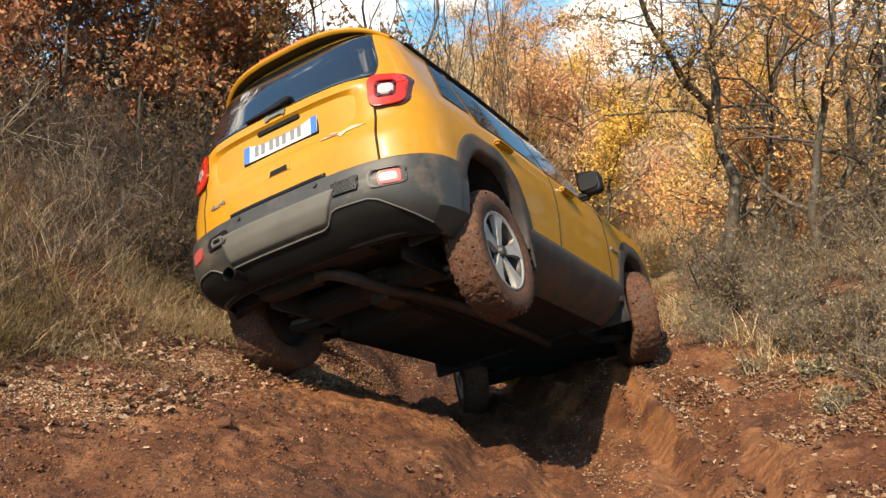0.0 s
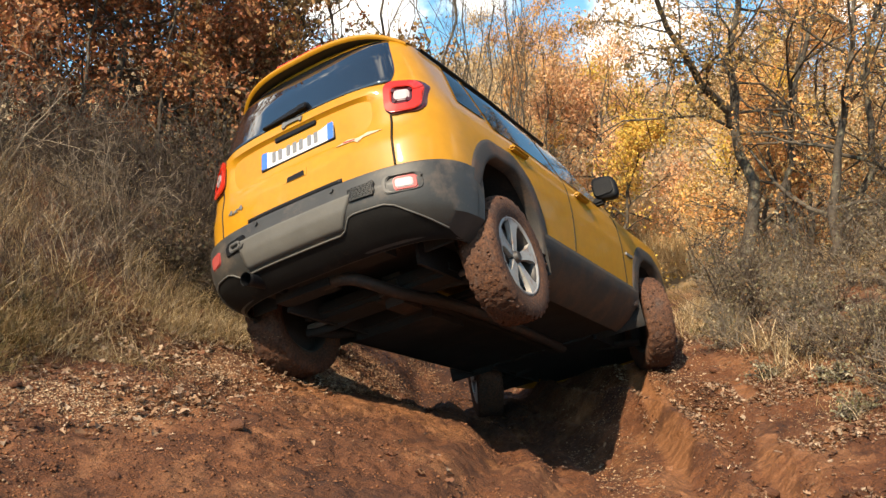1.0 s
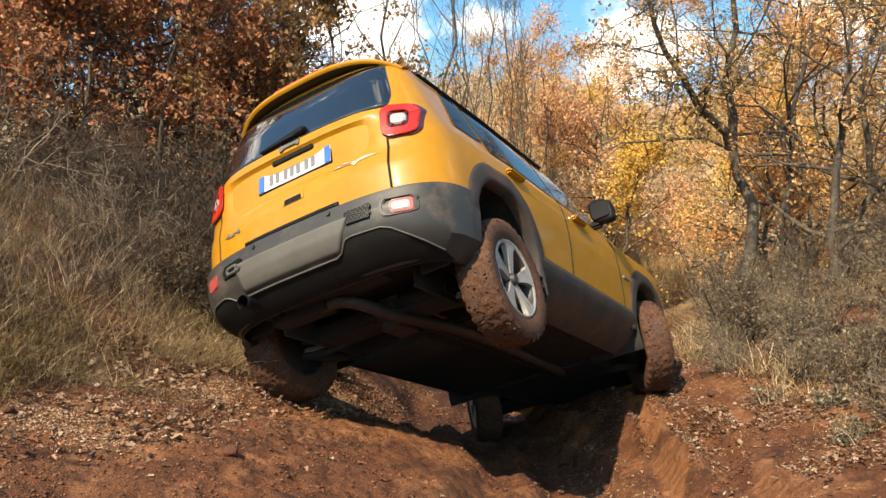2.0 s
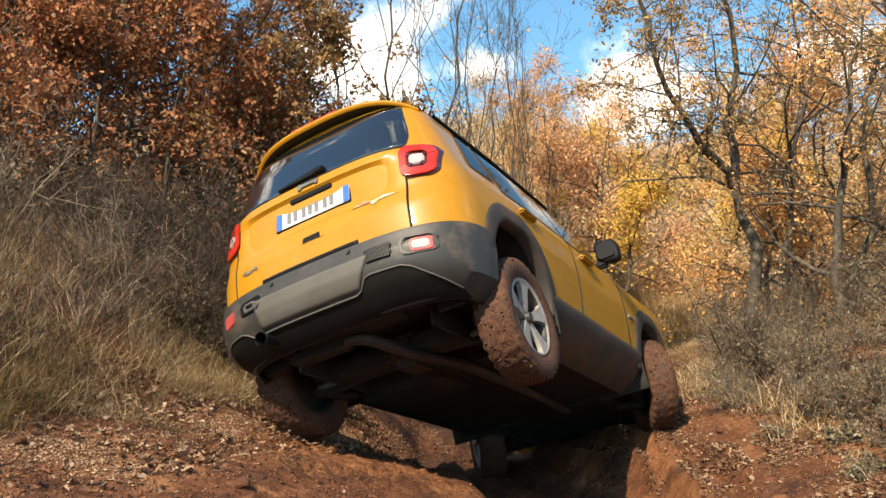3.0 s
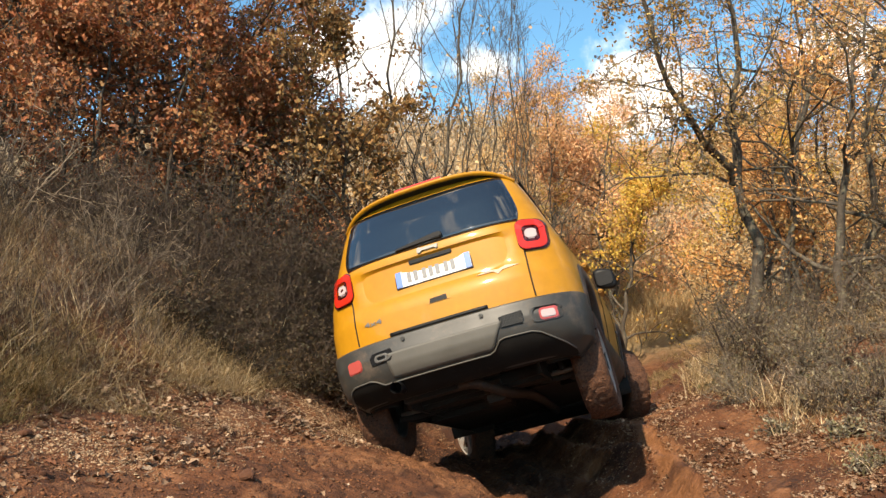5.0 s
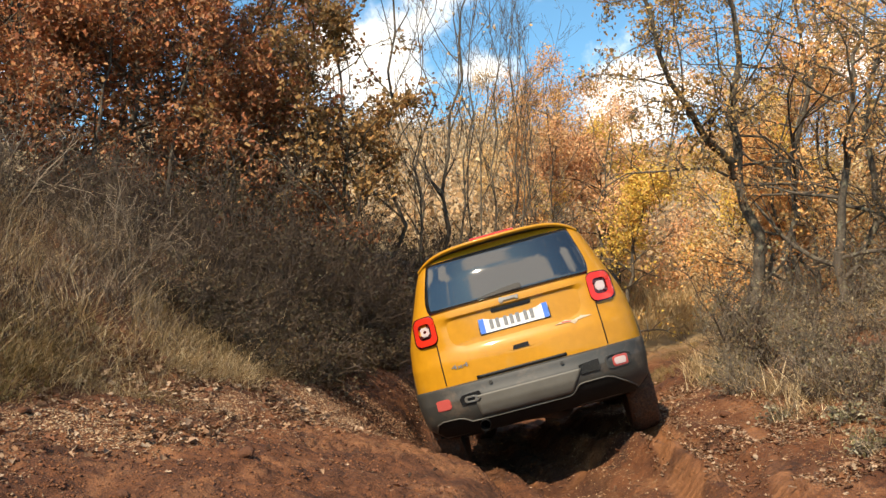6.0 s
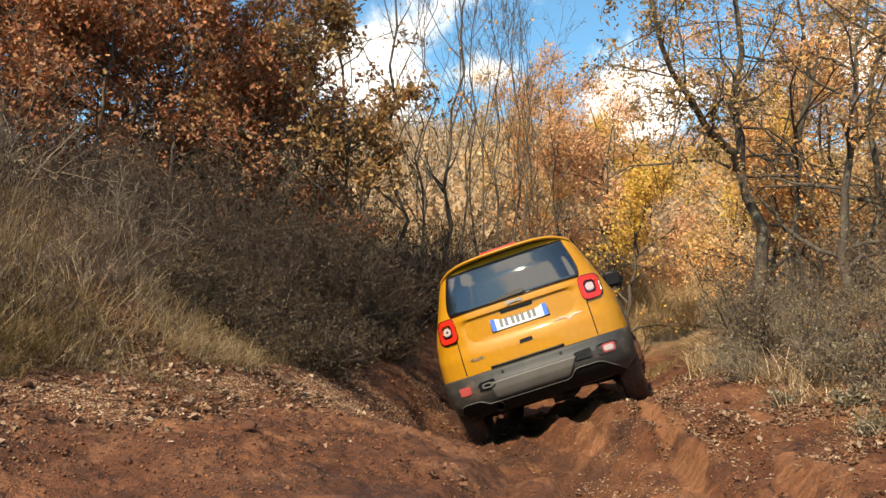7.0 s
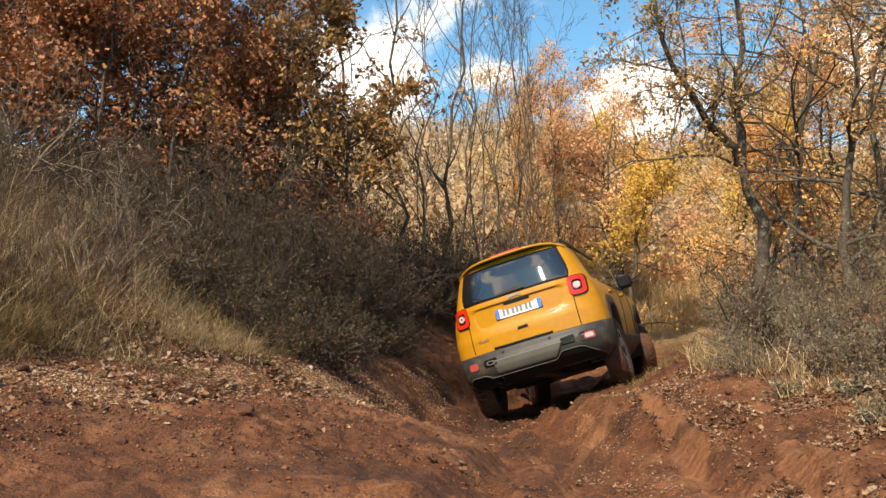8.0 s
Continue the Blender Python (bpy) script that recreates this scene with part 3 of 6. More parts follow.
def wrap_rear(bm, off, x0=0.0, z0=0.0, extra=0.0):
    """Lays a slab built round the origin onto the curved rear at (x0, z0)."""
    for v in bm.verts:
        x, z = v.co.x + x0, v.co.z + z0
        v.co = Vector((x, float(rear_y(x, z, extra)) + v.co.y - off, z))
    return bm


def block(x0, x1, y0, y1, z0, z1, bevel=0.02):
    bm = bmesh.new()
    bmesh.ops.create_cube(bm, size=1)
    for v in bm.verts:
        v.co = Vector(((x0 + x1) / 2 + v.co.x * (x1 - x0), (y0 + y1) / 2 + v.co.y * (y1 - y0), (z0 + z1) / 2 + v.co.z * (z1 - z0)))
    if bevel:
        bmesh.ops.bevel(bm, geom=bm.edges[:], offset=bevel, segments=2, affect="EDGES")
    return bm


def pipe(points, radius, sides=10):
    """A bent pipe with rounded corners."""
    p = np.array(points, float)
    for _ in range(2):
        q = np.repeat(p, 2, 0)[1:-1]
        q[0::2], q[1::2] = p[:-1] * 0.78 + p[1:] * 0.22, p[:-1] * 0.22 + p[1:] * 0.78
        p = np.concatenate([p[:1], q, p[-1:]])
    v, f = tubes(p[None], np.full((1, len(p)), radius), sides)
    return mesh_from("pipe", v, f, True)


def car_rear(car):
    # tailgate panel with the step above the plate
    gate = part("tailgate", rear_patch(lambda q: -0.60, lambda q: 0.60, 0.665, 1.215, 0.010, 40, 22, 0.03), M_PAINT, car, "yellow tailgate")
    v = gate.data.vertices
    for q in v:
        x, z = q.co.x, q.co.z
        dip = max(0.0, 1 - max(0.0, (abs(x) - 0.40) / 0.14)) if 0.90 < z < 1.155 else 0.0
        q.co.y += 0.035 * dip * min(1.0, (1.155 - z) / 0.03, (z - 0.90) / 0.12)
        if z > 1.155:
            q.co.y -= 0.014 * max(0.0, 1 - max(0.0, (abs(x) - 0.48) / 0.12))
    gate.data.polygons.foreach_set("use_smooth", np.ones(len(gate.data.polygons), bool))
    gate.data.set_sharp_from_angle(angle=radians(30))
    # shut line round the tailgate
    for s in (-1, 1):
        z = np.linspace(0.69, 1.00, 14)
        x = np.full(14, s * 0.606)
        v, f = tubes(np.stack([x, rear_y(x, z) - 0.009, z], -1)[None], np.full((1, 14), 0.0045), 6)
        part("shut_line", mesh_from("line", v, f, True), M_BLACK, gate)
    # window, with a black edge
    part("rear_window", rear_patch(lambda s: -0.655 + 0.10 * s + 0.05 * (1 - s) ** 6, lambda s: 0.655 - 0.10 * s - 0.05 * (1 - s) ** 6, 1.225, 1.605, 0.013, 40, 14, 0.02), M_GLASS, car, "dark tinted rear window")
    for ob in (car.children[-1],):
        ob.data.polygons.foreach_set("use_smooth", np.ones(len(ob.data.polygons), bool))
        ob.data.set_sharp_from_angle(angle=radians(38))
    # roof spoiler
    n = 41
    x = np.linspace(-0.635, 0.635, n)
    edge = -0.700 + 0.30 * np.abs(x / 0.72) ** 3
    droop = 0.075 * np.abs(x / 0.635) ** 6
    prof = [(0.26, 1.655), (0.02, 1.668), (-0.005, 1.660), (-0.008, 1.645), (0.012, 1.634), (0.10, 1.626), (0.26, 1.615)]
    rows = np.stack([np.stack([x, edge + dy, np.full(n, z) - droop + 0.025 * (1 - np.abs(x / 0.635) ** 2.5)], -1) for dy, z in prof])
    spoiler = part("spoiler", mesh_from("spoiler", rows[:5].reshape(-1, 3), lattice(5, n), True), M_PAINT, car, "yellow roof spoiler")
    part("spoiler_underside", mesh_from("underside", rows[4:].reshape(-1, 3), lattice(len(prof) - 4, n), True), M_BLACK, spoiler, "black underside")
    bm = slab(rounded(0.34, 0.016, 0.006), 0.02)
    for q in bm.verts:
        q.co = Vector((q.co.x, -0.693 + 0.30 * abs(q.co.x / 0.72) ** 3 + q.co.y * 2, q.co.z * 0.8 + 1.697 + q.co.y * 0.4))
    part("brake_lamp", bm, M_LENS, car, "red high brake lamp strip")
    # wiper
    bm = slab([(-0.27, -0.010), (0.0, -0.018), (0.06, -0.012), (0.06, 0.014), (-0.02, 0.022), (-0.27, 0.004)], 0.03, bevel=0.004)
    bmesh.ops.rotate(bm, verts=bm.verts, cent=(0, 0, 0), matrix=Matrix.Rotation(radians(-4), 3, "Y"))
    part("wiper", wrap_rear(bm, 0.045, 0.05, 1.262), M_BLACK, car, "black rear wiper")
    part("wiper_hub", wrap_rear(slab(rounded(0.075, 0.045, 0.02), 0.05, bevel=0.006), 0.055, 0.075, 1.262), M_BLACK, car)
    # badge and plate recess
    part("badge", wrap_rear(slab([(-0.075, -0.004), (-0.07, -0.02), (-0.05, -0.02), (-0.04, -0.006), (0.05, -0.006), (0.055, -0.02), (0.07, -0.016), (0.075, 0.012), (-0.048, 0.012), (-0.05, 0.022), (-0.066, 0.022)], 0.012, bevel=0.002), 0.036, 0, 1.192), M_CHROME, car, "dark chrome maker's badge")
    part("camera_housing", wrap_rear(slab(rounded(0.30, 0.032, 0.012), 0.05, bevel=0.004), 0.012, 0, 1.137), M_BLACK, car)
    plate = part("number_plate", slab(rounded(0.535, 0.125, 0.008), 0.012, bevel=0.002), M_BLACK, car, "white number plate with blue ends")
    plate.matrix_local = pose(0, -0.795, 1.04, -7, 0, 0)
    part("plate_face", slab(rounded(0.52, 0.11, 0.006), 0.006), M_PLATE, plate).location = (0, -0.004, 0)
    for s in (-1, 1):
        part("blue_band", slab(rounded(0.040, 0.108, 0.005), 0.004), M_BLUE, plate).location = (s * 0.239, -0.006, 0)
    at = -0.185
    for wide in (0.036, 0.036, 0.0, 0.036, 0.036, 0.036, 0.0, 0.036, 0.036):
        if wide:
            part("bar", slab(rounded(wide - 0.008, 0.072, 0.004), 0.003), M_INK, plate).location = (at + 0.018, -0.0065, 0)
        at += wide + 0.010 if wide else 0.014
    # handle
    part("handle_recess", wrap_rear(slab(rounded(0.16, 0.062, 0.01), 0.02, bevel=0.003), 0.013, 0, 0.845), M_PAINT, car)
    part("handle_slot", wrap_rear(slab([(-0.062, -0.018), (0.062, -0.018), (0.055, 0.016), (-0.055, 0.012)], 0.02), 0.0155, 0.0, 0.838), M_BLACK, car)
    # trim badges
    bm = slab([(-0.14, 0.008), (-0.03, 0.004), (0, -0.018), (0.03, 0.004), (0.14, 0.016), (0.06, 0.030), (0, 0.012), (-0.06, 0.026)], 0.006)
    part("trim_badge", wrap_rear(bm, 0.015, 0.415, 0.905), M_BADGE, car, "silver winged trim badge")
    part("trim_badge_stripe", wrap_rear(slab([(-0.09, 0.012), (-0.02, 0.006), (-0.02, 0.012), (-0.09, 0.019)], 0.004), 0.0165, 0.415, 0.905), M_RED, car)
    cu = bpy.data.curves.new("lettering", "FONT")
    cu.body, cu.size, cu.extrude, cu.align_x = "4x4", 0.046, 0.003, "CENTER"
    tmp = new("lettering", cu)
    me = bpy.data.meshes.new_from_object(tmp.evaluated_get(bpy.context.evaluated_depsgraph_get()))
    bpy.data.objects.remove(tmp)
    me.transform(Matrix.Scale(1.9, 4, (1, 0, 0)))
    bm = bmesh.new()
    bm.from_mesh(me)
    for q in bm.verts:
        q.co = Vector((q.co.x, -q.co.z, q.co.y))
    part("lettering", wrap_rear(bm, 0.015, -0.47, 0.79), M_INK, car, "dark 4x4 lettering", smooth=False)
    # tail lamps
    for s in (-1, 1):
        lamp = part("tail_lamp", wrap_rear(slab(rounded(0.195, 0.230, 0.055), 0.05, bevel=0.010), 0.022, s * 0.676, 1.112), M_LENS_DARK, car, "square red tail lamp")
        part("light_ring", wrap_rear(slab(rounded(0.178, 0.212, 0.052), 0.012, rounded(0.102, 0.118, 0.03), bevel=0.003), 0.030, s * 0.672, 1.112), M_LENS, lamp, "glowing red ring")
        part("reverse_lens", wrap_rear(slab(rounded(0.072, 0.072, 0.018), 0.02, bevel=0.006), 0.028, s * 0.670, 1.112), M_LENS_CLEAR, lamp, "clear centre lens")
        for a in (-1, 1):
            bm = slab([(-0.010, 0), (0.010, 0), (0.010, 0.085), (-0.010, 0.085)], 0.008)
            bmesh.ops.rotate(bm, verts=bm.verts, cent=(0, 0, 0), matrix=Matrix.Rotation(radians(45 * a), 3, "Y"))
            part("cross_bar", wrap_rear(bm, 0.0265, s * 0.670, 1.112), M_LENS_DARK, lamp)
            bm = slab([(-0.010, 0), (0.010, 0), (0.010, -0.085), (-0.010, -0.085)], 0.008)
            bmesh.ops.rotate(bm, verts=bm.verts, cent=(0, 0, 0), matrix=Matrix.Rotation(radians(45 * a), 3, "Y"))
            part("cross_bar", wrap_rear(bm, 0.0265, s * 0.670, 1.112), M_LENS_DARK, lamp)


def car_bumper(car):
    # upper band and lower skirt, each swept round the rear
    def sweep(profile, n_arc=30, n_side=5, front=-0.43):
        rows = []
        for z, out in profile:
            rows.append(ring(z, front, n_side, n_arc, out, min(out, 0.02) * 0.6))
        rows = np.stack(rows)
        return mesh_from("sweep", rows.reshape(-1, 3), lattice(len(profile), rows.shape[1]), True)

    profile = [(0.300, -0.115), (0.312, -0.085), (0.345, -0.040), (0.40, 0.018), (0.45, 0.046), (0.50, 0.058), (0.56, 0.062), (0.575, 0.062), (0.590, 0.054), (0.64, 0.048), (0.668, 0.040), (0.678, 0.022), (0.68, -0.03)]
    bumper = part("bumper", sweep(profile), M_PLASTIC, car, "dusty grey-black plastic rear bumper")
    bumper.data.set_sharp_from_angle(angle=radians(30))

    def face(x, z, off):
        """A point on the bumper's skin, that much proud of it."""
        out = np.interp(z, *zip(*profile))
        w = half_width(z, PIVOT) + np.minimum(out, 0.02) * 0.6
        return PIVOT - (bulge(z) + out) * np.clip(1 - np.abs(x / w) ** 3, 0, 1) ** (1 / 3) - off

    # pale pressed panel across the middle, down to the valance
    nx, nz = 36, 12
    zz = np.linspace(0.418, 0.572, nz)[:, None] * np.ones(nx)
    u, q = np.linspace(0, 1, nx)[None, :] * np.ones((nz, 1)), (zz - 0.418) / 0.154
    xx = (-0.40 - 0.02 * q) * (1 - u) + (0.27 + 0.10 * q) * u
    skin = np.stack([xx, face(xx, zz, 0.012), zz], -1).reshape(-1, 3)
    edge = np.concatenate([np.arange(nx), np.arange(1, nz) * nx + nx - 1, (nz - 1) * nx + np.arange(nx - 2, -1, -1), np.arange(nz - 2, 0, -1) * nx])
    rim = np.stack([edge, np.roll(edge, -1), np.roll(edge, -1) + nz * nx, edge + nz * nx], -1)
    part("bumper_panel", mesh_from("panel", np.concatenate([skin, skin + (0, 0.02, 0)]), np.concatenate([lattice(nz, nx), rim])), M_PANEL, bumper, "dust-grey bumper panel")
    # black lower valance, edged by a raised lip
    lip = [(-0.800, 0.335), (-0.745, 0.425), (-0.70, 0.440), (-0.57, 0.440), (-0.53, 0.428), (-0.48, 0.397), (0.24, 0.397), (0.275, 0.410), (0.325, 0.460), (0.36, 0.468), (0.53, 0.468), (0.58, 0.452), (0.70, 0.372), (0.745, 0.335)]
    lx, lz = np.array(lip).T
    fine = np.unique(np.concatenate([np.linspace(lx[0], lx[-1], 110), lx]))
    top = np.interp(fine, lx, lz)
    line = np.stack([fine, face(fine, top, 0.007), top], -1)
    v, f = tubes(line[None], np.full((1, len(fine)), 0.0050), 6)
    part("valance_lip", mesh_from("lip", v, f, True), M_PANEL, bumper, "raised plastic lip")
    rows = []
    for t in np.linspace(0, 1, 8):
        z = 0.3005 + (top - 0.004 - 0.3005) * t
        rows.append(np.stack([fine, face(fine, z, 0.004), z], -1))
    part("valance", mesh_from("valance", np.stack(rows).reshape(-1, 3), lattice(8, len(fine)), True), M_SKIRT, bumper, "muddy black lower valance")
    # slot under the tailgate
    part("shadow_gap", rear_patch(lambda q: -0.37, lambda q: 0.30, 0.682, 0.706, 0.014, 24, 3, 0.02, 0.002), M_BLACK, bumper)
    for s in (-1, 1):
        if s > 0:
            housing = part("lamp_housing", wrap_rear(slab(rounded(0.20, 0.10, 0.03), 0.03, rounded(0.15, 0.085, 0.028), bevel=0.006), 0.012, 0.645, 0.560, 0.060), M_PLASTIC, bumper)
        part("fog_lamp", wrap_rear(slab(rounded(0.118, 0.080, 0.024), 0.03, bevel=0.006), 0.012, s * 0.660, 0.556, 0.060), M_REFLECTOR, bumper, "red bumper lamp")
        if s > 0:
            part("fog_lens", wrap_rear(slab(rounded(0.085, 0.050, 0.016), 0.02, bevel=0.004), 0.017, 0.656, 0.556, 0.060), M_LENS_CLEAR, bumper, "clear bumper lens")
    # mesh grille on one side, towing eye on the other
    grille = part("grille", wrap_rear(slab([(-0.075, -0.036), (0.062, -0.036), (0.075, 0.02), (0.07, 0.042), (-0.075, 0.03)], 0.02), 0.014, 0.430, 0.566, 0.060), M_BLACK, bumper, "black mesh grille")
    for i in range(6):
        for j in range(4):
            x, z = 0.375 + 0.022 * i + 0.011 * (j % 2), 0.540 + 0.018 * j
            part("mesh_cell", wrap_rear(slab(rounded(0.019, 0.015, 0.004, 3), 0.006, rounded(0.012, 0.009, 0.003, 3)), 0.0175, x, z, 0.060), M_PLASTIC, grille, smooth=False)
    recess = part("hook_recess", wrap_rear(slab([(-0.08, -0.035), (0.06, -0.035), (0.085, 0.0), (0.07, 0.042), (-0.06, 0.035), (-0.085, 0.01)], 0.02), 0.014, -0.445, 0.562, 0.060), M_BLACK, bumper)
    hook = part("tow_hook", wrap_rear(slab(rounded(0.10, 0.05, 0.022), 0.02, rounded(0.06, 0.02, 0.009), bevel=0.004), 0.022, -0.445, 0.557, 0.060), M_CHROME, bumper, "dull metal towing eye in a dark recess")
    for x in (-0.28, 0.25):
        part("parking_sensor", wrap_rear(slab(rounded(0.026, 0.026, 0.012), 0.01), 0.010, x, 0.640, 0.050), M_PLASTIC, bumper)


def car_sides(car):
    a = np.linspace(radians(-18), radians(198), 40)
    for s in (-1, 1):
        for y0 in (0.0, WHEELBASE):
            a = np.linspace(radians(-18), radians(198 if y0 else 158), 40)
            # flare: a swept lip round the arch
            prof = [(0.408, -0.06), (0.410, 0.004), (0.418, 0.014), (0.435, 0.017), (0.492, 0.014), (0.512, 0.006), (0.518, -0.02)]
            rows = []
            for r, out in prof:
                yy, zz = y0 + r * np.cos(a), 0.385 + r * np.sin(a) * np.where(np.sin(a) > 0, ARCH_TALL, 1)
                zz = np.maximum(zz, 0.40)
                # the top of the arch is squared off
                zz = np.where(np.sin(a) > 0.75, np.minimum(zz, 0.385 + r * 0.965 * ARCH_TALL), zz)
                x = half_width(np.clip(zz, 0.3, 1), np.maximum(yy, PIVOT)) + out
                behind = yy < PIVOT
                x = np.where(behind, x - 0.35 * (PIVOT - yy) ** 2, x)
                rows.append(np.stack([s * x, yy, zz], -1))
            rows = np.stack(rows)
            flare = part("wheel_arch_flare", mesh_from("flare", rows.reshape(-1, 3), lattice(len(prof), len(a)), True), M_DUSTY, car, "grey plastic wheel arch flare")
            # liner
            rr = np.stack([np.stack([np.full(len(a), s * xx), y0 + 0.425 * np.cos(a), np.maximum(0.385 + 0.425 * ARCH_TALL * np.sin(a), 0.26)], -1) for xx in (0.46, 0.87)])
            part("arch_liner", mesh_from("liner", rr.reshape(-1, 3), lattice(2, len(a)), True), M_UNDER, car)
            part("inner_wing", block(s * 0.46 - 0.01, s * 0.46 + 0.01, y0 - 0.44, y0 + 0.44, 0.26, 0.95, 0), M_UNDER, car)
        # sill cladding
        ys = np.linspace(0.43, WHEELBASE - 0.43, 24)
        prof = [(0.27, -0.17), (0.285, -0.13), (0.34, -0.055), (0.42, 0.004), (0.46, 0.017), (0.51, 0.020), (0.545, 0.012), (0.55, -0.02)]
        rows = np.stack([np.stack([s * (half_width(max(z, 0.3), ys) + o), ys, np.full(24, z)], -1) for z, o in prof])
        part("sill_cladding", mesh_from("sill", rows.reshape(-1, 3), lattice(len(prof), 24), True), M_DUSTY, car, "muddy plastic sill cladding")
        # side windows and roof edge
        for y0, y1, z0 in ((-0.30, 0.02, 1.20), (0.06, 0.98, 1.145), (1.02, 1.86, 1.145)):
            ny = 14
            q = np.linspace(0, 1, 8)
            rows = []
            for t in q:
                z = z0 + (1.565 - z0) * t
                end = min(y1, np.interp(z, [1.10, 1.2, 1.6], [2.06, 1.92, 1.32]))
                start = y0 + 0.14 * t if y0 < 0 else y0
                yy = np.linspace(start, end, ny)
                rows.append(np.stack([s * (half_width(z, yy) + 0.006), yy, np.full(ny, z)], -1))
            rows = np.stack(rows)
            part("side_window", mesh_from("window", rows.reshape(-1, 3), lattice(8, ny), True), M_SIDE_GLASS, car, "dark tinted side window")
        rows = []
        for y in np.linspace(-0.34, 1.34, 20):
            rows.append((s * (half_width(1.60, y) + 0.012), y, 1.603))
        v, f = tubes(np.array(rows)[None], np.full((1, 20), 0.012), 6)
        part("window_trim", mesh_from("trim", v, f, True), M_BLACK, car, "black window trim")
        rail = [(s * 0.56, -0.30, 1.665), (s * 0.565, -0.24, 1.705), (s * 0.575, 0.4, 1.725), (s * 0.565, 1.0, 1.705), (s * 0.55, 1.1, 1.67)]
        part("roof_rail", pipe(rail, 0.014, 8), M_BLACK, car, "black roof rail")
        # door shut lines and handles
        for y in (0.98, 1.95):
            rows = [(s * (half_width(z, y) + 0.001), y - (0.12 * max(0, 0.75 - z) if y < 1 else 0), z) for z in np.linspace(0.55, 1.12, 12)]
            v, f = tubes(np.array(rows)[None], np.full((1, 12), 0.004), 4)
            part("shut_line", mesh_from("line", v, f, True), M_BLACK, car)
        for y in (0.14, 1.12):
            w = float(half_width(1.03, y))
            bm = block(s * w - 0.004, s * (w + 0.045) + (0.004 if s < 0 else 0), y, y + 0.22, 1.015, 1.045, 0.012) if s > 0 else block(-(w + 0.045), -w + 0.004, y, y + 0.22, 1.015, 1.045, 0.012)
            part("door_handle", bm, M_PAINT, car, "yellow door handle")
        part("side_badge", block(*sorted((s * 0.885, s * 0.900)), 2.02, 2.16, 0.80, 0.825, 0.003), M_INK, car)
        # mirror
        bm = bmesh.new()
        bmesh.ops.create_icosphere(bm, subdivisions=3, radius=1)
        for v in bm.verts:
            n = v.co.copy()
            sq = [math.copysign(abs(c) ** 0.6, c) for c in n]
            v.co = Vector((s * 0.945 + sq[0] * 0.095, 1.70 + sq[1] * (0.085 if sq[1] > 0 else 0.035), 1.250 + sq[2] * 0.095 - 0.02 * sq[0] * s))
        mirror = part("door_mirror", bm, M_BLACK, car, "black door mirror")
        part("mirror_foot", block(*sorted((s * 0.83, s * 0.92)), 1.69, 1.76, 1.14, 1.20, 0.015), M_BLACK, mirror)
        part("mirror_glass", slab(rounded(0.145, 0.125, 0.03), 0.008), M_BLACK, mirror, "mirror glass").location = (s * 0.945, 1.657, 1.250)
    # windscreen
    ys = np.linspace(2.13, 1.36, 10)
    z = np.interp(ys, [1.26, 1.40, 2.02, 2.16], [1.66, 1.6, 1.2, 1.10])
    xs = np.linspace(-1, 1, 13)
    rows = np.stack([np.stack([xs * (half_width(zz, yy) - 0.01), np.full(13, yy) + 0.06 * (1 - xs ** 2), np.full(13, zz) + 0.02], -1) for yy, zz in zip(ys, z)])
    part("windscreen", mesh_from("windscreen", rows.reshape(-1, 3), lattice(10, 13), True), M_GLASS, car, "windscreen")


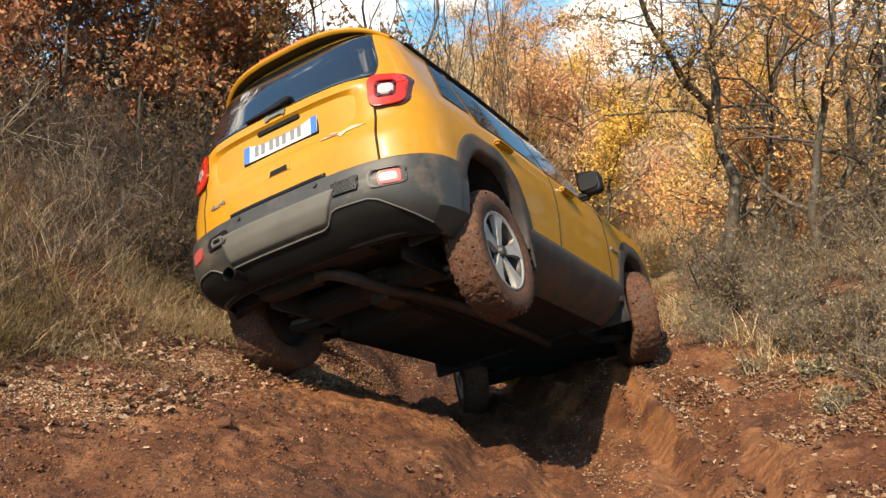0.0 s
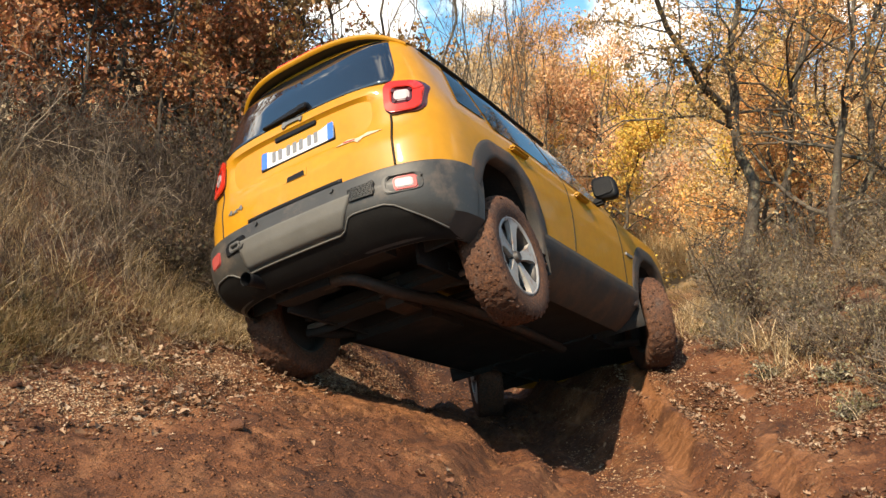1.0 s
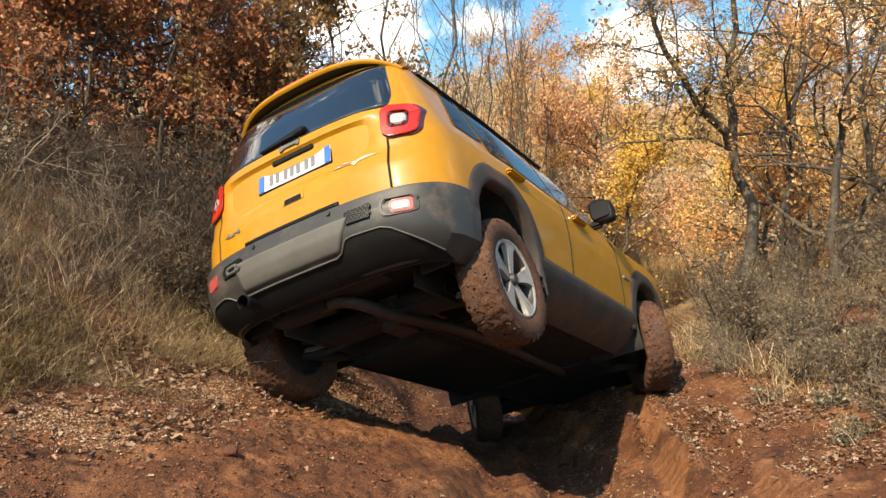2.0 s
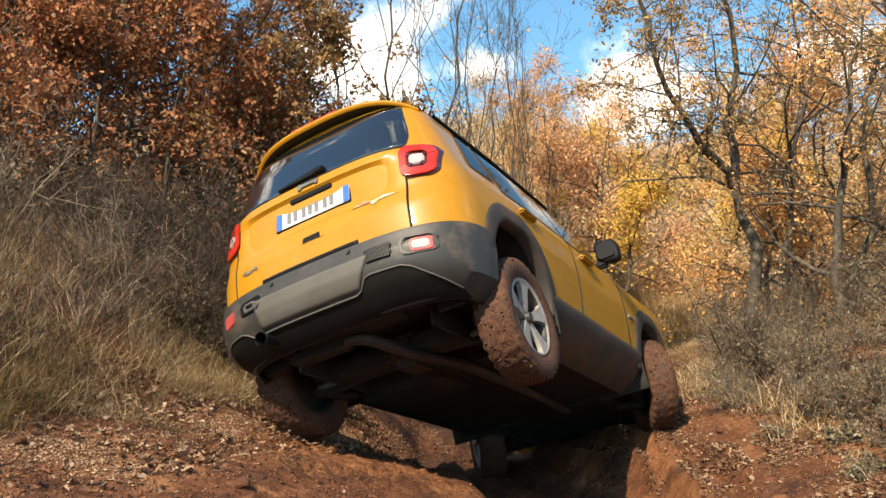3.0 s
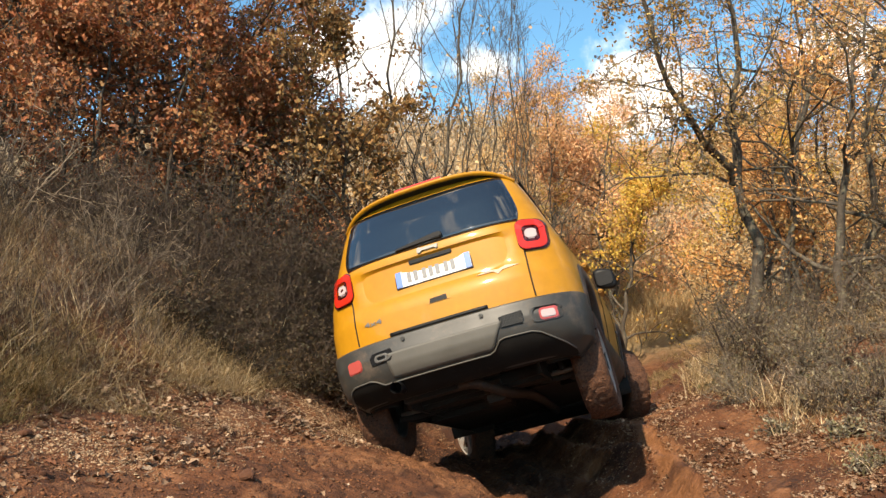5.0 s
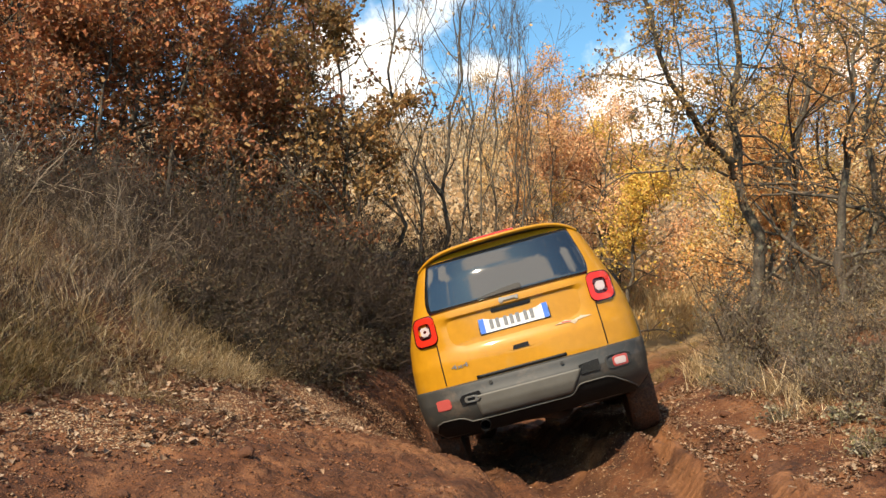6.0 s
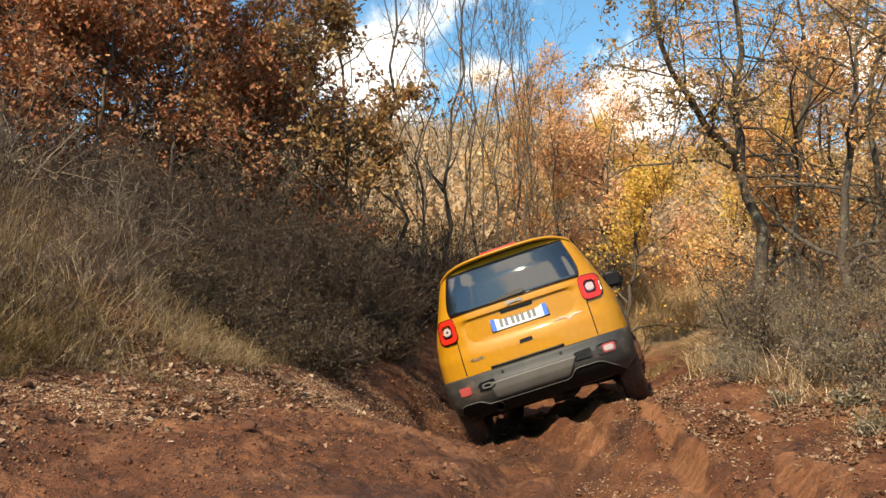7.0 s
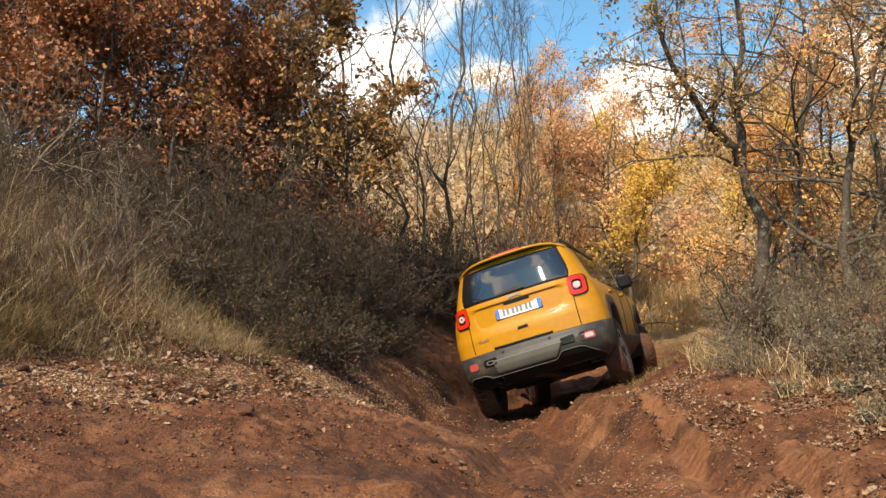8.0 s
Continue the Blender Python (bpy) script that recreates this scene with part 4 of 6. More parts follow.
def car_underside(car):
    part("floor_pan", block(-0.72, 0.72, 0.42, 2.15, 0.30, 0.36, 0.02), M_UNDER, car, "dark muddy floor pan")
    part("rear_floor", block(-0.70, 0.70, -0.74, 0.45, 0.44, 0.50, 0.02), M_UNDER, car)
    part("front_floor", block(-0.46, 0.46, 2.1, 3.3, 0.28, 0.34, 0.02), M_UNDER, car)
    part("fuel_tank", block(-0.60, 0.10, 0.30, 0.80, 0.235, 0.42, 0.05), M_UNDER, car)
    part("silencer", block(-0.52, -0.02, -0.60, -0.36, 0.29, 0.44, 0.06), M_UNDER, car)
    part("rear_subframe", block(-0.48, 0.48, -0.16, 0.10, 0.27, 0.37, 0.03), M_UNDER, car)
    part("rear_differential", block(-0.05, 0.20, -0.18, 0.14, 0.20, 0.40, 0.06), M_EXHAUST, car, "mud-spattered rear differential")
    part("propshaft", pipe([(0.08, 0.1, 0.31), (0.07, 1.2, 0.31), (0.05, 2.3, 0.31)], 0.035), M_UNDER, car)
    part("exhaust_pipe", pipe([(-0.20, -0.48, 0.33), (0.02, -0.50, 0.31), (0.10, -0.38, 0.275), (0.16, -0.20, 0.235), (0.24, 0.3, 0.25), (0.22, 1.2, 0.265), (0.15, 2.2, 0.28)], 0.036, 12), M_EXHAUST, car, "muddy exhaust pipe")
    tip = part("tailpipe", pipe([(-0.395, -0.50, 0.37), (-0.395, -0.70, 0.362), (-0.395, -0.855, 0.352)], 0.036, 14), M_BLACK, car, "dark tailpipe")
    part("tailpipe_rim", pipe([(-0.395, -0.840, 0.353), (-0.395, -0.862, 0.3515)], 0.040, 14), M_UNDER, tip)
    part("spare_well", block(-0.34, 0.40, -0.74, -0.40, 0.335, 0.46, 0.06), M_UNDER, car)
    for s in (-1, 1):
        part("control_arm", pipe([(s * 0.25, 0.02, 0.30), (s * 0.50, 0.05, 0.27), (s * 0.68, 0.0, 0.27)], 0.028), M_UNDER, car)
        part("trailing_arm", pipe([(s * 0.55, 0.50, 0.34), (s * 0.60, 0.20, 0.27), (s * 0.66, 0.0, 0.28)], 0.030), M_UNDER, car)
        part("drive_shaft", pipe([(s * 0.10, 0, 0.31), (s * 0.66, 0, 0.30)], 0.020), M_CHROME, car)
        part("front_arm", pipe([(s * 0.30, WHEELBASE, 0.30), (s * 0.68, WHEELBASE, 0.25)], 0.030), M_UNDER, car)
        part("damper", pipe([(s * 0.58, -0.10, 0.30), (s * 0.50, -0.14, 0.72)], 0.026), M_UNDER, car)
        part("mud_flap", block(*sorted((s * 0.52, s * 0.70)), -0.47, -0.45, 0.30, 0.45, 0.005), M_UNDER, car)


def wheel(car):
    """A wheel about its own centre, axle along x, outer face towards +x."""
    hub = new("wheel")
    hub.parent = car
    # tyre: lathe of a section, with tread blocks pressed out of it
    prof = [(-0.085, 0.225), (-0.108, 0.255), (-0.112, 0.30), (-0.100, 0.328), (-0.080, 0.337), (-0.045, 0.340), (-0.015, 0.341), (0.015, 0.341), (0.045, 0.340), (0.080, 0.337), (0.100, 0.328), (0.112, 0.30), (0.108, 0.255), (0.085, 0.225)]
    n = 132
    a = np.arange(n) * 2 * math.pi / n
    v = np.zeros((n, len(prof), 3))
    for j, (x, r) in enumerate(prof):
        lug = 0.0
        if r > 0.326:
            lug = 0.009 * np.where((np.arange(n) + (2 if j % 2 else 0) + (j // 4)) % 4 < 2, 1.0, -0.6)
        rr = (r - 0.225) * 1.20 + 0.225 + lug + 0.006 * fbm(a * 7 + j * 0.3, np.full(n, j * 0.8), 3, 7) * (r > 0.24)
        v[:, j] = np.stack([np.full(n, x), rr * np.cos(a), rr * np.sin(a)], -1)
    part("tyre", mesh_from("tyre", v.reshape(-1, 3), lattice(n, len(prof), True)[:, ::-1], False), M_TYRE, hub, "tyre caked in red mud")
    # rim barrel and face
    barrel = [(-0.085, 0.226), (-0.07, 0.205), (0.07, 0.205), (0.088, 0.218), (0.096, 0.226), (0.086, 0.232)]
    n = 48
    a = np.arange(n) * 2 * math.pi / n
    v = np.stack([np.stack([np.full(n, x), r * np.cos(a), r * np.sin(a)], -1) for x, r in barrel], 1)
    part("rim", mesh_from("rim", v.reshape(-1, 3), lattice(n, len(barrel), True), True), M_RIM_DARK, hub, "dark alloy rim")
    lip = [(0.088, 0.214), (0.097, 0.222), (0.099, 0.232), (0.090, 0.236)]
    v = np.stack([np.stack([np.full(n, x), r * np.cos(a), r * np.sin(a)], -1) for x, r in lip], 1)
    part("rim_lip", mesh_from("lip", v.reshape(-1, 3), lattice(n, len(lip), True), True), M_RIM, hub, "silver rim edge")
    bm = bmesh.new()
    bmesh.ops.create_cone(bm, cap_ends=True, segments=40, radius1=0.205, radius2=0.205, depth=0.02, matrix=Matrix.Translation((0.0, 0, 0)) @ Matrix.Rotation(radians(90), 4, "Y"))
    part("brake_disc", bm, M_RIM_DARK, hub)
    # five broad spokes that flare towards the rim, with dark openings between
    flare = ((0.030, 0.018, 0.070), (0.060, 0.023, 0.076), (0.100, 0.027, 0.081), (0.145, 0.034, 0.086), (0.180, 0.045, 0.090), (0.205, 0.062, 0.093), (0.226, 0.078, 0.095))
    for k in range(5):
        a0 = math.pi / 2 + k * 2 * math.pi / 5
        along = [(x, r, -w) for r, w, x in flare] + [(x, r, w) for r, w, x in reversed(flare)]
        bm = bmesh.new()
        front = [bm.verts.new((x, r * math.cos(a0) - t * math.sin(a0), r * math.sin(a0) + t * math.cos(a0))) for x, r, t in along]
        back = [bm.verts.new((q.co.x - 0.03, q.co.y, q.co.z)) for q in front]
        m = len(flare)
        for i in range(m - 1):
            bm.faces.new((front[i], front[i + 1], front[2 * m - 2 - i], front[2 * m - 1 - i]))
        for i in range(2 * m):
            bm.faces.new((front[i], front[(i + 1) % (2 * m)], back[(i + 1) % (2 * m)], back[i]))
        part("spoke", bm, M_RIM, hub)
    bm = bmesh.new()
    bmesh.ops.create_cone(bm, cap_ends=True, segments=24, radius1=0.042, radius2=0.028, depth=0.030, matrix=Matrix.Translation((0.078, 0, 0)) @ Matrix.Rotation(radians(90), 4, "Y"))
    part("hub_cap", bm, M_RIM_DARK, hub, "dark hub cap")
    # clumps of mud thrown onto the tread
    rng = np.random.default_rng(5)
    bm = bmesh.new()
    for _ in range(520):
        ang, x = rng.uniform(0, 2 * math.pi), rng.uniform(-0.10, 0.105)
        r = 0.361 if abs(x) < 0.09 else 0.342
        s = rng.uniform(0.003, 0.010)
        bmesh.ops.create_icosphere(bm, subdivisions=1, radius=s, matrix=Matrix.Translation((x, r * math.cos(ang), r * math.sin(ang))) @ Matrix.Diagonal((1.2, rng.uniform(0.7, 1.6), rng.uniform(0.6, 1.2), 1)))
    tagged(part("mud_clumps", bm, M_TYRE, hub), kind="stuff")
    return hub


car = tagged(new("car"), "yellow compact off-road car, mud-caked, on a rutted track", "car")
car_body(car)
car_rear(car)
car_bumper(car)
car_sides(car)
car_underside(car)
WHEEL_REST = {"rl": (-TRACK, 0.0), "rr": (TRACK, 0.0), "fl": (-TRACK, WHEELBASE), "fr": (TRACK, WHEELBASE)}
wheels = {"rr": wheel(car)}
for key in ("rl", "fl", "fr"):
    wheels[key] = copy_thing(wheels["rr"], Matrix.Identity(4))


def motions():
    walk(car, CAR_ROWS)
    # how far each wheel hangs below its rest, by time
    droop = {"rr": [(0, 0.075), (3.3, 0.075), (4.7, 0.08), (5.8, 0.04), (8, 0.015)], "rl": [(0, -0.02), (4.7, -0.01), (8, 0.012)],
             "fl": [(0, 0.015), (8, 0.015)], "fr": [(0, -0.02), (5, -0.01), (8, 0.012)]}
    times = [i / 10 for i in range(81)]
    place = np.array([[t, *m.translation] for t, m in CAR_ROWS])
    way, gone = [0.0], np.array([np.interp(times, place[:, 0], place[:, k]) for k in (1, 2, 3)]).T
    for a, b in zip(gone[:-1], gone[1:]):
        way.append(way[-1] + float(np.linalg.norm(b - a)))
    for key, (x, y) in WHEEL_REST.items():
        rows = []
        for t, s in zip(times, way):
            z = TYRE_R - float(np.interp(t, *zip(*droop[key])))
            turn = math.degrees(max(0.0, s - way[32]) / TYRE_R)
            steer = (0 if y == 0 else float(np.interp(t, [0, 3.3, 4.5, 5.5, 6.2, 8], [34, 34, 34, 30, 26, 26])))
            side = 1 if x > 0 else -1
            m = pose(x, y, z, 0, 0, steer) @ pose(0, 0, 0, -turn, 0, 0) @ pose(0, 0, 0, 0, 0, 0 if side > 0 else 180)
            rows.append((t, m))
        walk(wheels[key], rows)



# ---- plants ----
def leaf_material(name, colours, translucent=0.24):
    return surface(name, colours, 6, 0.6, bump=0.0, island=True, translucent=translucent, spec=0.3)


M_BARK = surface("grey_bark", [(0.038, 0.028, 0.019), (0.075, 0.057, 0.04), (0.14, 0.115, 0.083)], 9, 0.9, bump=0.9, grain=5, dirt=((0.20, 0.185, 0.12), 0.25, 8.0))
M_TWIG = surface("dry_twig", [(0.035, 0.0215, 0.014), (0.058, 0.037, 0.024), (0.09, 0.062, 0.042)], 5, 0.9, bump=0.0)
M_TWIG_PALE = surface("pale_twig", [(0.09, 0.066, 0.044), (0.17, 0.132, 0.094), (0.05, 0.034, 0.022)], 5, 0.9, bump=0.0)
M_RUST = leaf_material("rust_leaf", [(0.22, 0.074, 0.036), (0.37, 0.118, 0.046), (0.27, 0.100, 0.046), (0.48, 0.23, 0.092), (0.14, 0.066, 0.040), (0.42, 0.150, 0.058), (0.38, 0.21, 0.09), (0.18, 0.080, 0.042)])
M_OLIVE = leaf_material("olive_brown_leaf", [(0.17, 0.115, 0.05), (0.34, 0.18, 0.06), (0.22, 0.14, 0.055), (0.48, 0.27, 0.09), (0.12, 0.085, 0.045), (0.40, 0.19, 0.075)])
M_ORANGE = leaf_material("orange_leaf", [(0.72, 0.34, 0.11), (0.78, 0.46, 0.17), (0.62, 0.25, 0.08), (0.78, 0.54, 0.25), (0.50, 0.25, 0.10)])
M_PINK = leaf_material("salmon_leaf", [(0.76, 0.43, 0.22), (0.70, 0.36, 0.18), (0.80, 0.53, 0.28), (0.56, 0.26, 0.13)])
M_YELLOW = leaf_material("yellow_leaf", [(0.70, 0.44, 0.07), (0.74, 0.52, 0.11), (0.58, 0.40, 0.08), (0.66, 0.33, 0.08), (0.42, 0.34, 0.08)])
M_TAN = leaf_material("tan_leaf", [(0.70, 0.50, 0.26), (0.78, 0.60, 0.34), (0.60, 0.39, 0.18), (0.46, 0.28, 0.12), (0.76, 0.52, 0.22)])
M_OAK_LEAF = leaf_material("oak_leaf", [(0.40, 0.23, 0.085), (0.26, 0.16, 0.06), (0.52, 0.29, 0.09), (0.19, 0.13, 0.055), (0.50, 0.35, 0.11), (0.46, 0.22, 0.08)])
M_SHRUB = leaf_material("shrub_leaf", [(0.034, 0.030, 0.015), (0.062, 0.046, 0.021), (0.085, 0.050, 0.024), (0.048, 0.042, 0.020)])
M_GREY_LEAF = leaf_material("grey_green_leaf", [(0.17, 0.13, 0.06), (0.36, 0.30, 0.19), (0.08, 0.06, 0.028), (0.27, 0.15, 0.065), (0.12, 0.098, 0.045), (0.20, 0.17, 0.09)])
M_STRAW = surface("straw_grass", [(0.56, 0.40, 0.21), (0.38, 0.25, 0.12), (0.78, 0.62, 0.40), (0.16, 0.095, 0.043), (0.42, 0.29, 0.13), (0.09, 0.055, 0.025), (0.66, 0.49, 0.28)], 4, 0.8, bump=0.0, island=True, translucent=0.3)
M_GRASS = surface("green_grass", [(0.13, 0.098, 0.03), (0.25, 0.165, 0.065), (0.36, 0.235, 0.105), (0.07, 0.045, 0.02), (0.44, 0.30, 0.15), (0.17, 0.14, 0.04), (0.10, 0.06, 0.025)], 4, 0.8, bump=0.0, island=True, translucent=0.3)
M_PALE = surface("pale_straw", [(0.62, 0.46, 0.25), (0.72, 0.56, 0.33), (0.50, 0.34, 0.17), (0.38, 0.25, 0.11)], 4, 0.8, bump=0.0, island=True, translucent=0.3)
M_HILL = leaf_material("hill_leaf", [(0.44, 0.32, 0.19), (0.54, 0.40, 0.24), (0.36, 0.25, 0.14), (0.54, 0.33, 0.16), (0.30, 0.21, 0.13)])
M_POLE = surface("far_bare_stem", [(0.32, 0.25, 0.17), (0.42, 0.34, 0.24), (0.22, 0.16, 0.11)], 4, 0.9, bump=0.0, island=True)
M_PALE_LEAF = leaf_material("pale_grey_leaf", [(0.28, 0.255, 0.16), (0.42, 0.37, 0.26), (0.20, 0.18, 0.095), (0.15, 0.135, 0.06), (0.34, 0.25, 0.16)])
M_BRUSH = surface("grey_brown_stem", [(0.045, 0.029, 0.019), (0.08, 0.053, 0.034), (0.17, 0.125, 0.085), (0.36, 0.275, 0.19), (0.055, 0.035, 0.022), (0.14, 0.10, 0.066)], 4, 0.9, bump=0.0, island=True)


def unit(v):
    return v / (np.linalg.norm(v, axis=-1, keepdims=True) + 1e-9)


def shoots(rng, pts, rad, count, length, angle, up, wander, k, r_share, low=0.3):
    """Side branches: count on each of the n polylines pts (n, q, 3). Returns their points (n*count, k, 3) and radii."""
    n, q, _ = pts.shape
    t = rng.uniform(low, 1.0, (n, count)) * (q - 1)
    i = np.clip(t.astype(int), 0, q - 2)
    f = (t - i)[..., None]
    row = np.arange(n)[:, None]
    base = pts[row, i] * (1 - f) + pts[row, i + 1] * f
    d = unit(pts[row, i + 1] - pts[row, i])
    r0 = rad[row, i] * r_share
    side = unit(np.cross(d, rng.normal(size=d.shape)))
    ang = np.radians(angle) * rng.uniform(0.6, 1.3, (n, count, 1))
    d = unit(d * np.cos(ang) + side * np.sin(ang))
    size = np.linalg.norm(pts[:, -1] - pts[:, 0], axis=-1)[:, None]
    lens = size * length * rng.uniform(0.5, 1.2, (n, count)) * (1.15 - 0.55 * t / (q - 1))
    base, d, r0, lens = base.reshape(-1, 3), d.reshape(-1, 3), r0.ravel(), lens.ravel()
    out = np.zeros((len(base), k, 3))
    out[:, 0] = base
    for j in range(1, k):
        d = unit(d + rng.normal(size=d.shape) * wander + np.array([0, 0, up]))
        out[:, j] = out[:, j - 1] + d * (lens / (k - 1))[:, None]
    return out, r0[:, None] * np.linspace(1, 0.35, k)


def leaves(rng, at, size, droop=0.3, spread=0.05, simple=False):
    """Small folded leaves at the points given."""
    n = len(at)
    at = at + rng.normal(size=(n, 3)) * spread
    d = unit(rng.normal(size=(n, 3)) + np.array([0, 0, -droop]))
    # blades turn somewhat to the light
    s = unit(np.cross(d, rng.normal(size=(n, 3)) + 1.0 * np.array(SUN_DIR)))
    up = np.cross(s, d)
    L = (size * rng.uniform(0.55, 1.3, n))[:, None]
    curl = rng.uniform(0.05, 0.25, (n, 1))
    w = rng.uniform(0.26, 0.38, (n, 1))
    if simple:
        v = np.stack([at, at + L * (0.5 * d - w * s + curl * up), at + L * d, at + L * (0.45 * d + w * s + curl * up)], 1)
        return v.reshape(-1, 3), np.arange(n * 4).reshape(-1, 4)
    # two lobes a side, about a folded midrib
    rib = [at, at + L * 0.46 * d, at + L * (d - 0.6 * curl * up)]
    half = [[at + L * (a * d + side * b * w * s + b * curl * up) for a, b in ((0.26, 0.85), (0.47, 0.42), (0.72, 1.05))] for side in (-1, 1)]
    v = np.stack(rib + half[0] + half[1], 1)
    f = np.arange(n)[:, None] * 9
    return v.reshape(-1, 3), np.concatenate([f + [0, 1, 4, 3], f + [1, 2, 5, 4], f + [0, 6, 7, 1], f + [1, 7, 8, 2]])


def tree_mesh(rng, path, r0, plan, share=0.55, twig_sides=3):
    """Wood of a tree: a trunk along path and levels of (count, length, angle, up, wander, low). Returns verts, faces, points on the twigs."""
    p = np.array(path, float)
    t = np.linspace(0, 1, len(p))
    tt = np.linspace(0, 1, 12)
    pts = np.stack([np.interp(tt, t, p[:, i]) for i in range(3)], -1)
    pts[1:-1] += rng.normal(size=(10, 3)) * 0.012 * np.linalg.norm(p[-1] - p[0]) * np.array([1, 1, 0.2])
    rad = (r0 * (1 - 0.78 * tt) * (1 + 0.25 * np.exp(-tt * 14)))[None]
    pts = pts[None]
    pieces, twigs = [tubes(pts, rad, 9)], []
    level = (pts, rad)
    for j, (count, length, angle, up, wander, low) in enumerate(plan):
        k = 7 if j == 0 else 5 if j == 1 else 4
        cp, cr = shoots(rng, level[0], level[1], count, length, angle, up, wander, k, share if j == 0 else 0.55, low)
        cr = np.maximum(cr, 0.0022)
        pieces.append(tubes(cp, cr, 6 if j == 0 else 4 if j == 1 else twig_sides))
        level = (cp, cr)
    v, f = join(*pieces)
    return v, f, level[0]


def tree(name, label, seed, path, r0, plan, leaf_count, leaf_size, leaf_mat, bark=None, category="tree", group="", spread=0.06, height_band=None, simple=False, share=0.55):
    rng = np.random.default_rng(seed)
    v, f, tips = tree_mesh(rng, path, r0, plan, share)
    root = tagged(new(name), label, category, group)
    base = np.array(path[0], float)
    root.location = base
    part("trunk", mesh_from("trunk", v - base, f, True), bark or M_BARK, root, "lichened bark and bare branches")
    if leaf_count:
        q = tips.shape[1]
        n = len(tips)
        weight = rng.uniform(0, 1, n) ** 1.5 * (0.4 + hash_noise(tips[:, -1, 0] * 1.4 + seed, tips[:, -1, 2] * 1.4 + tips[:, -1, 1], seed) + 0.5)
        if height_band:
            weight = weight * np.interp(tips[:, -1, 2], *height_band)
        pick = rng.choice(n, leaf_count, p=weight / weight.sum())
        t = rng.uniform(0.25, 1, leaf_count) * (q - 1)
        i = np.clip(t.astype(int), 0, q - 2)
        u = (t - i)[:, None]
        at = tips[pick, i] * (1 - u) + tips[pick, i + 1] * u
        lv, lf = leaves(rng, at, leaf_size, 0.4, spread, simple)
        part("crown", mesh_from("crown", lv - base, lf), leaf_mat, root, "autumn leaves")
    return root


def gz(x, y):
    return float(ground_at(np.array(x), np.array(y)))


def upright(rng, x, y, height, lean=0.3):
    z = gz(x, y) - 0.08
    dx, dy = rng.normal() * lean, rng.normal() * lean * 0.5
    return [(x, y, z), (x + dx * 0.25, y + dy * 0.2, z + height * 0.35), (x + dx * 0.5, y + dy * 0.6, z + height * 0.7), (x + dx, y + dy, z + height)]


OAK = [(13, 0.50, 52, 0.06, 0.22, 0.22), (8, 0.50, 46, 0.05, 0.28, 0.25), (7, 0.45, 45, 0.02, 0.3, 0.2)]
OAK_LOW = [(17, 0.48, 62, 0.03, 0.22, 0.08), (8, 0.50, 46, 0.02, 0.28, 0.2), (7, 0.45, 45, 0.0, 0.3, 0.2)]
SMALL = [(11, 0.48, 62, 0.03, 0.22, 0.08), (6, 0.5, 46, 0.02, 0.28, 0.2), (5, 0.5, 45, 0.0, 0.3, 0.2)]
BARE = [(11, 0.40, 28, 0.16, 0.12, 0.12), (6, 0.42, 32, 0.12, 0.2, 0.2), (5, 0.5, 36, 0.06, 0.25, 0.2)]


def left_oaks():
    rng = np.random.default_rng(11)
    for i, (x, y, h, n) in enumerate(((-5.6, 10.2, 6.0, 4200), (-4.5, 11.0, 6.4, 4600), (-3.6, 11.8, 6.2, 2600), (-5.2, 13.0, 7.0, 3600), (-6.8, 11.8, 6.8, 3800), (-3.25, 12.6, 4.4, 700), (-8.2, 10.5, 6.0, 3000), (-5.4, 15.6, 7.5, 2600), (-7.0, 14.6, 7.5, 2600), (-8.6, 13.4, 7.5, 2600), (-7.6, 16.4, 6.0, 3000), (-9.4, 15.6, 6.0, 3000), (-6.0, 17.6, 5.6, 3000), (-4.9, 14.4, 4.2, 2600), (-6.4, 13.2, 4.0, 2800), (-8.0, 12.4, 4.0, 2800), (-10.5, 14.0, 6.0, 2600))):
        tree("oak_tree", "oak with rust-brown autumn leaves on a grassy bank", 100 + i, upright(rng, x, y, h, 0.5), 0.055, OAK_LOW, int(n * 2.1), 0.075 if y < 13 else 0.09, M_RUST, simple=y > 12.9, group="rust oaks on the bank")


def rust_saplings():
    rng = np.random.default_rng(16)
    for i, (x, y, h) in enumerate(((-5.2, 9.4, 2.8), (-4.4, 9.9, 2.9), (-3.7, 10.3, 2.7), (-3.0, 10.9, 2.6), (-4.9, 10.6, 3.2), (-6.2, 9.6, 3.2), (-2.3, 11.6, 2.5), (-3.3, 11.6, 3.0))):
        tree("oak_sapling", "low oak sapling thick with rust-brown leaves", 115 + i, upright(rng, x, y, h, 0.3), 0.03, SMALL, 3000, 0.065, M_RUST, group="oak saplings on the bank", spread=0.09)


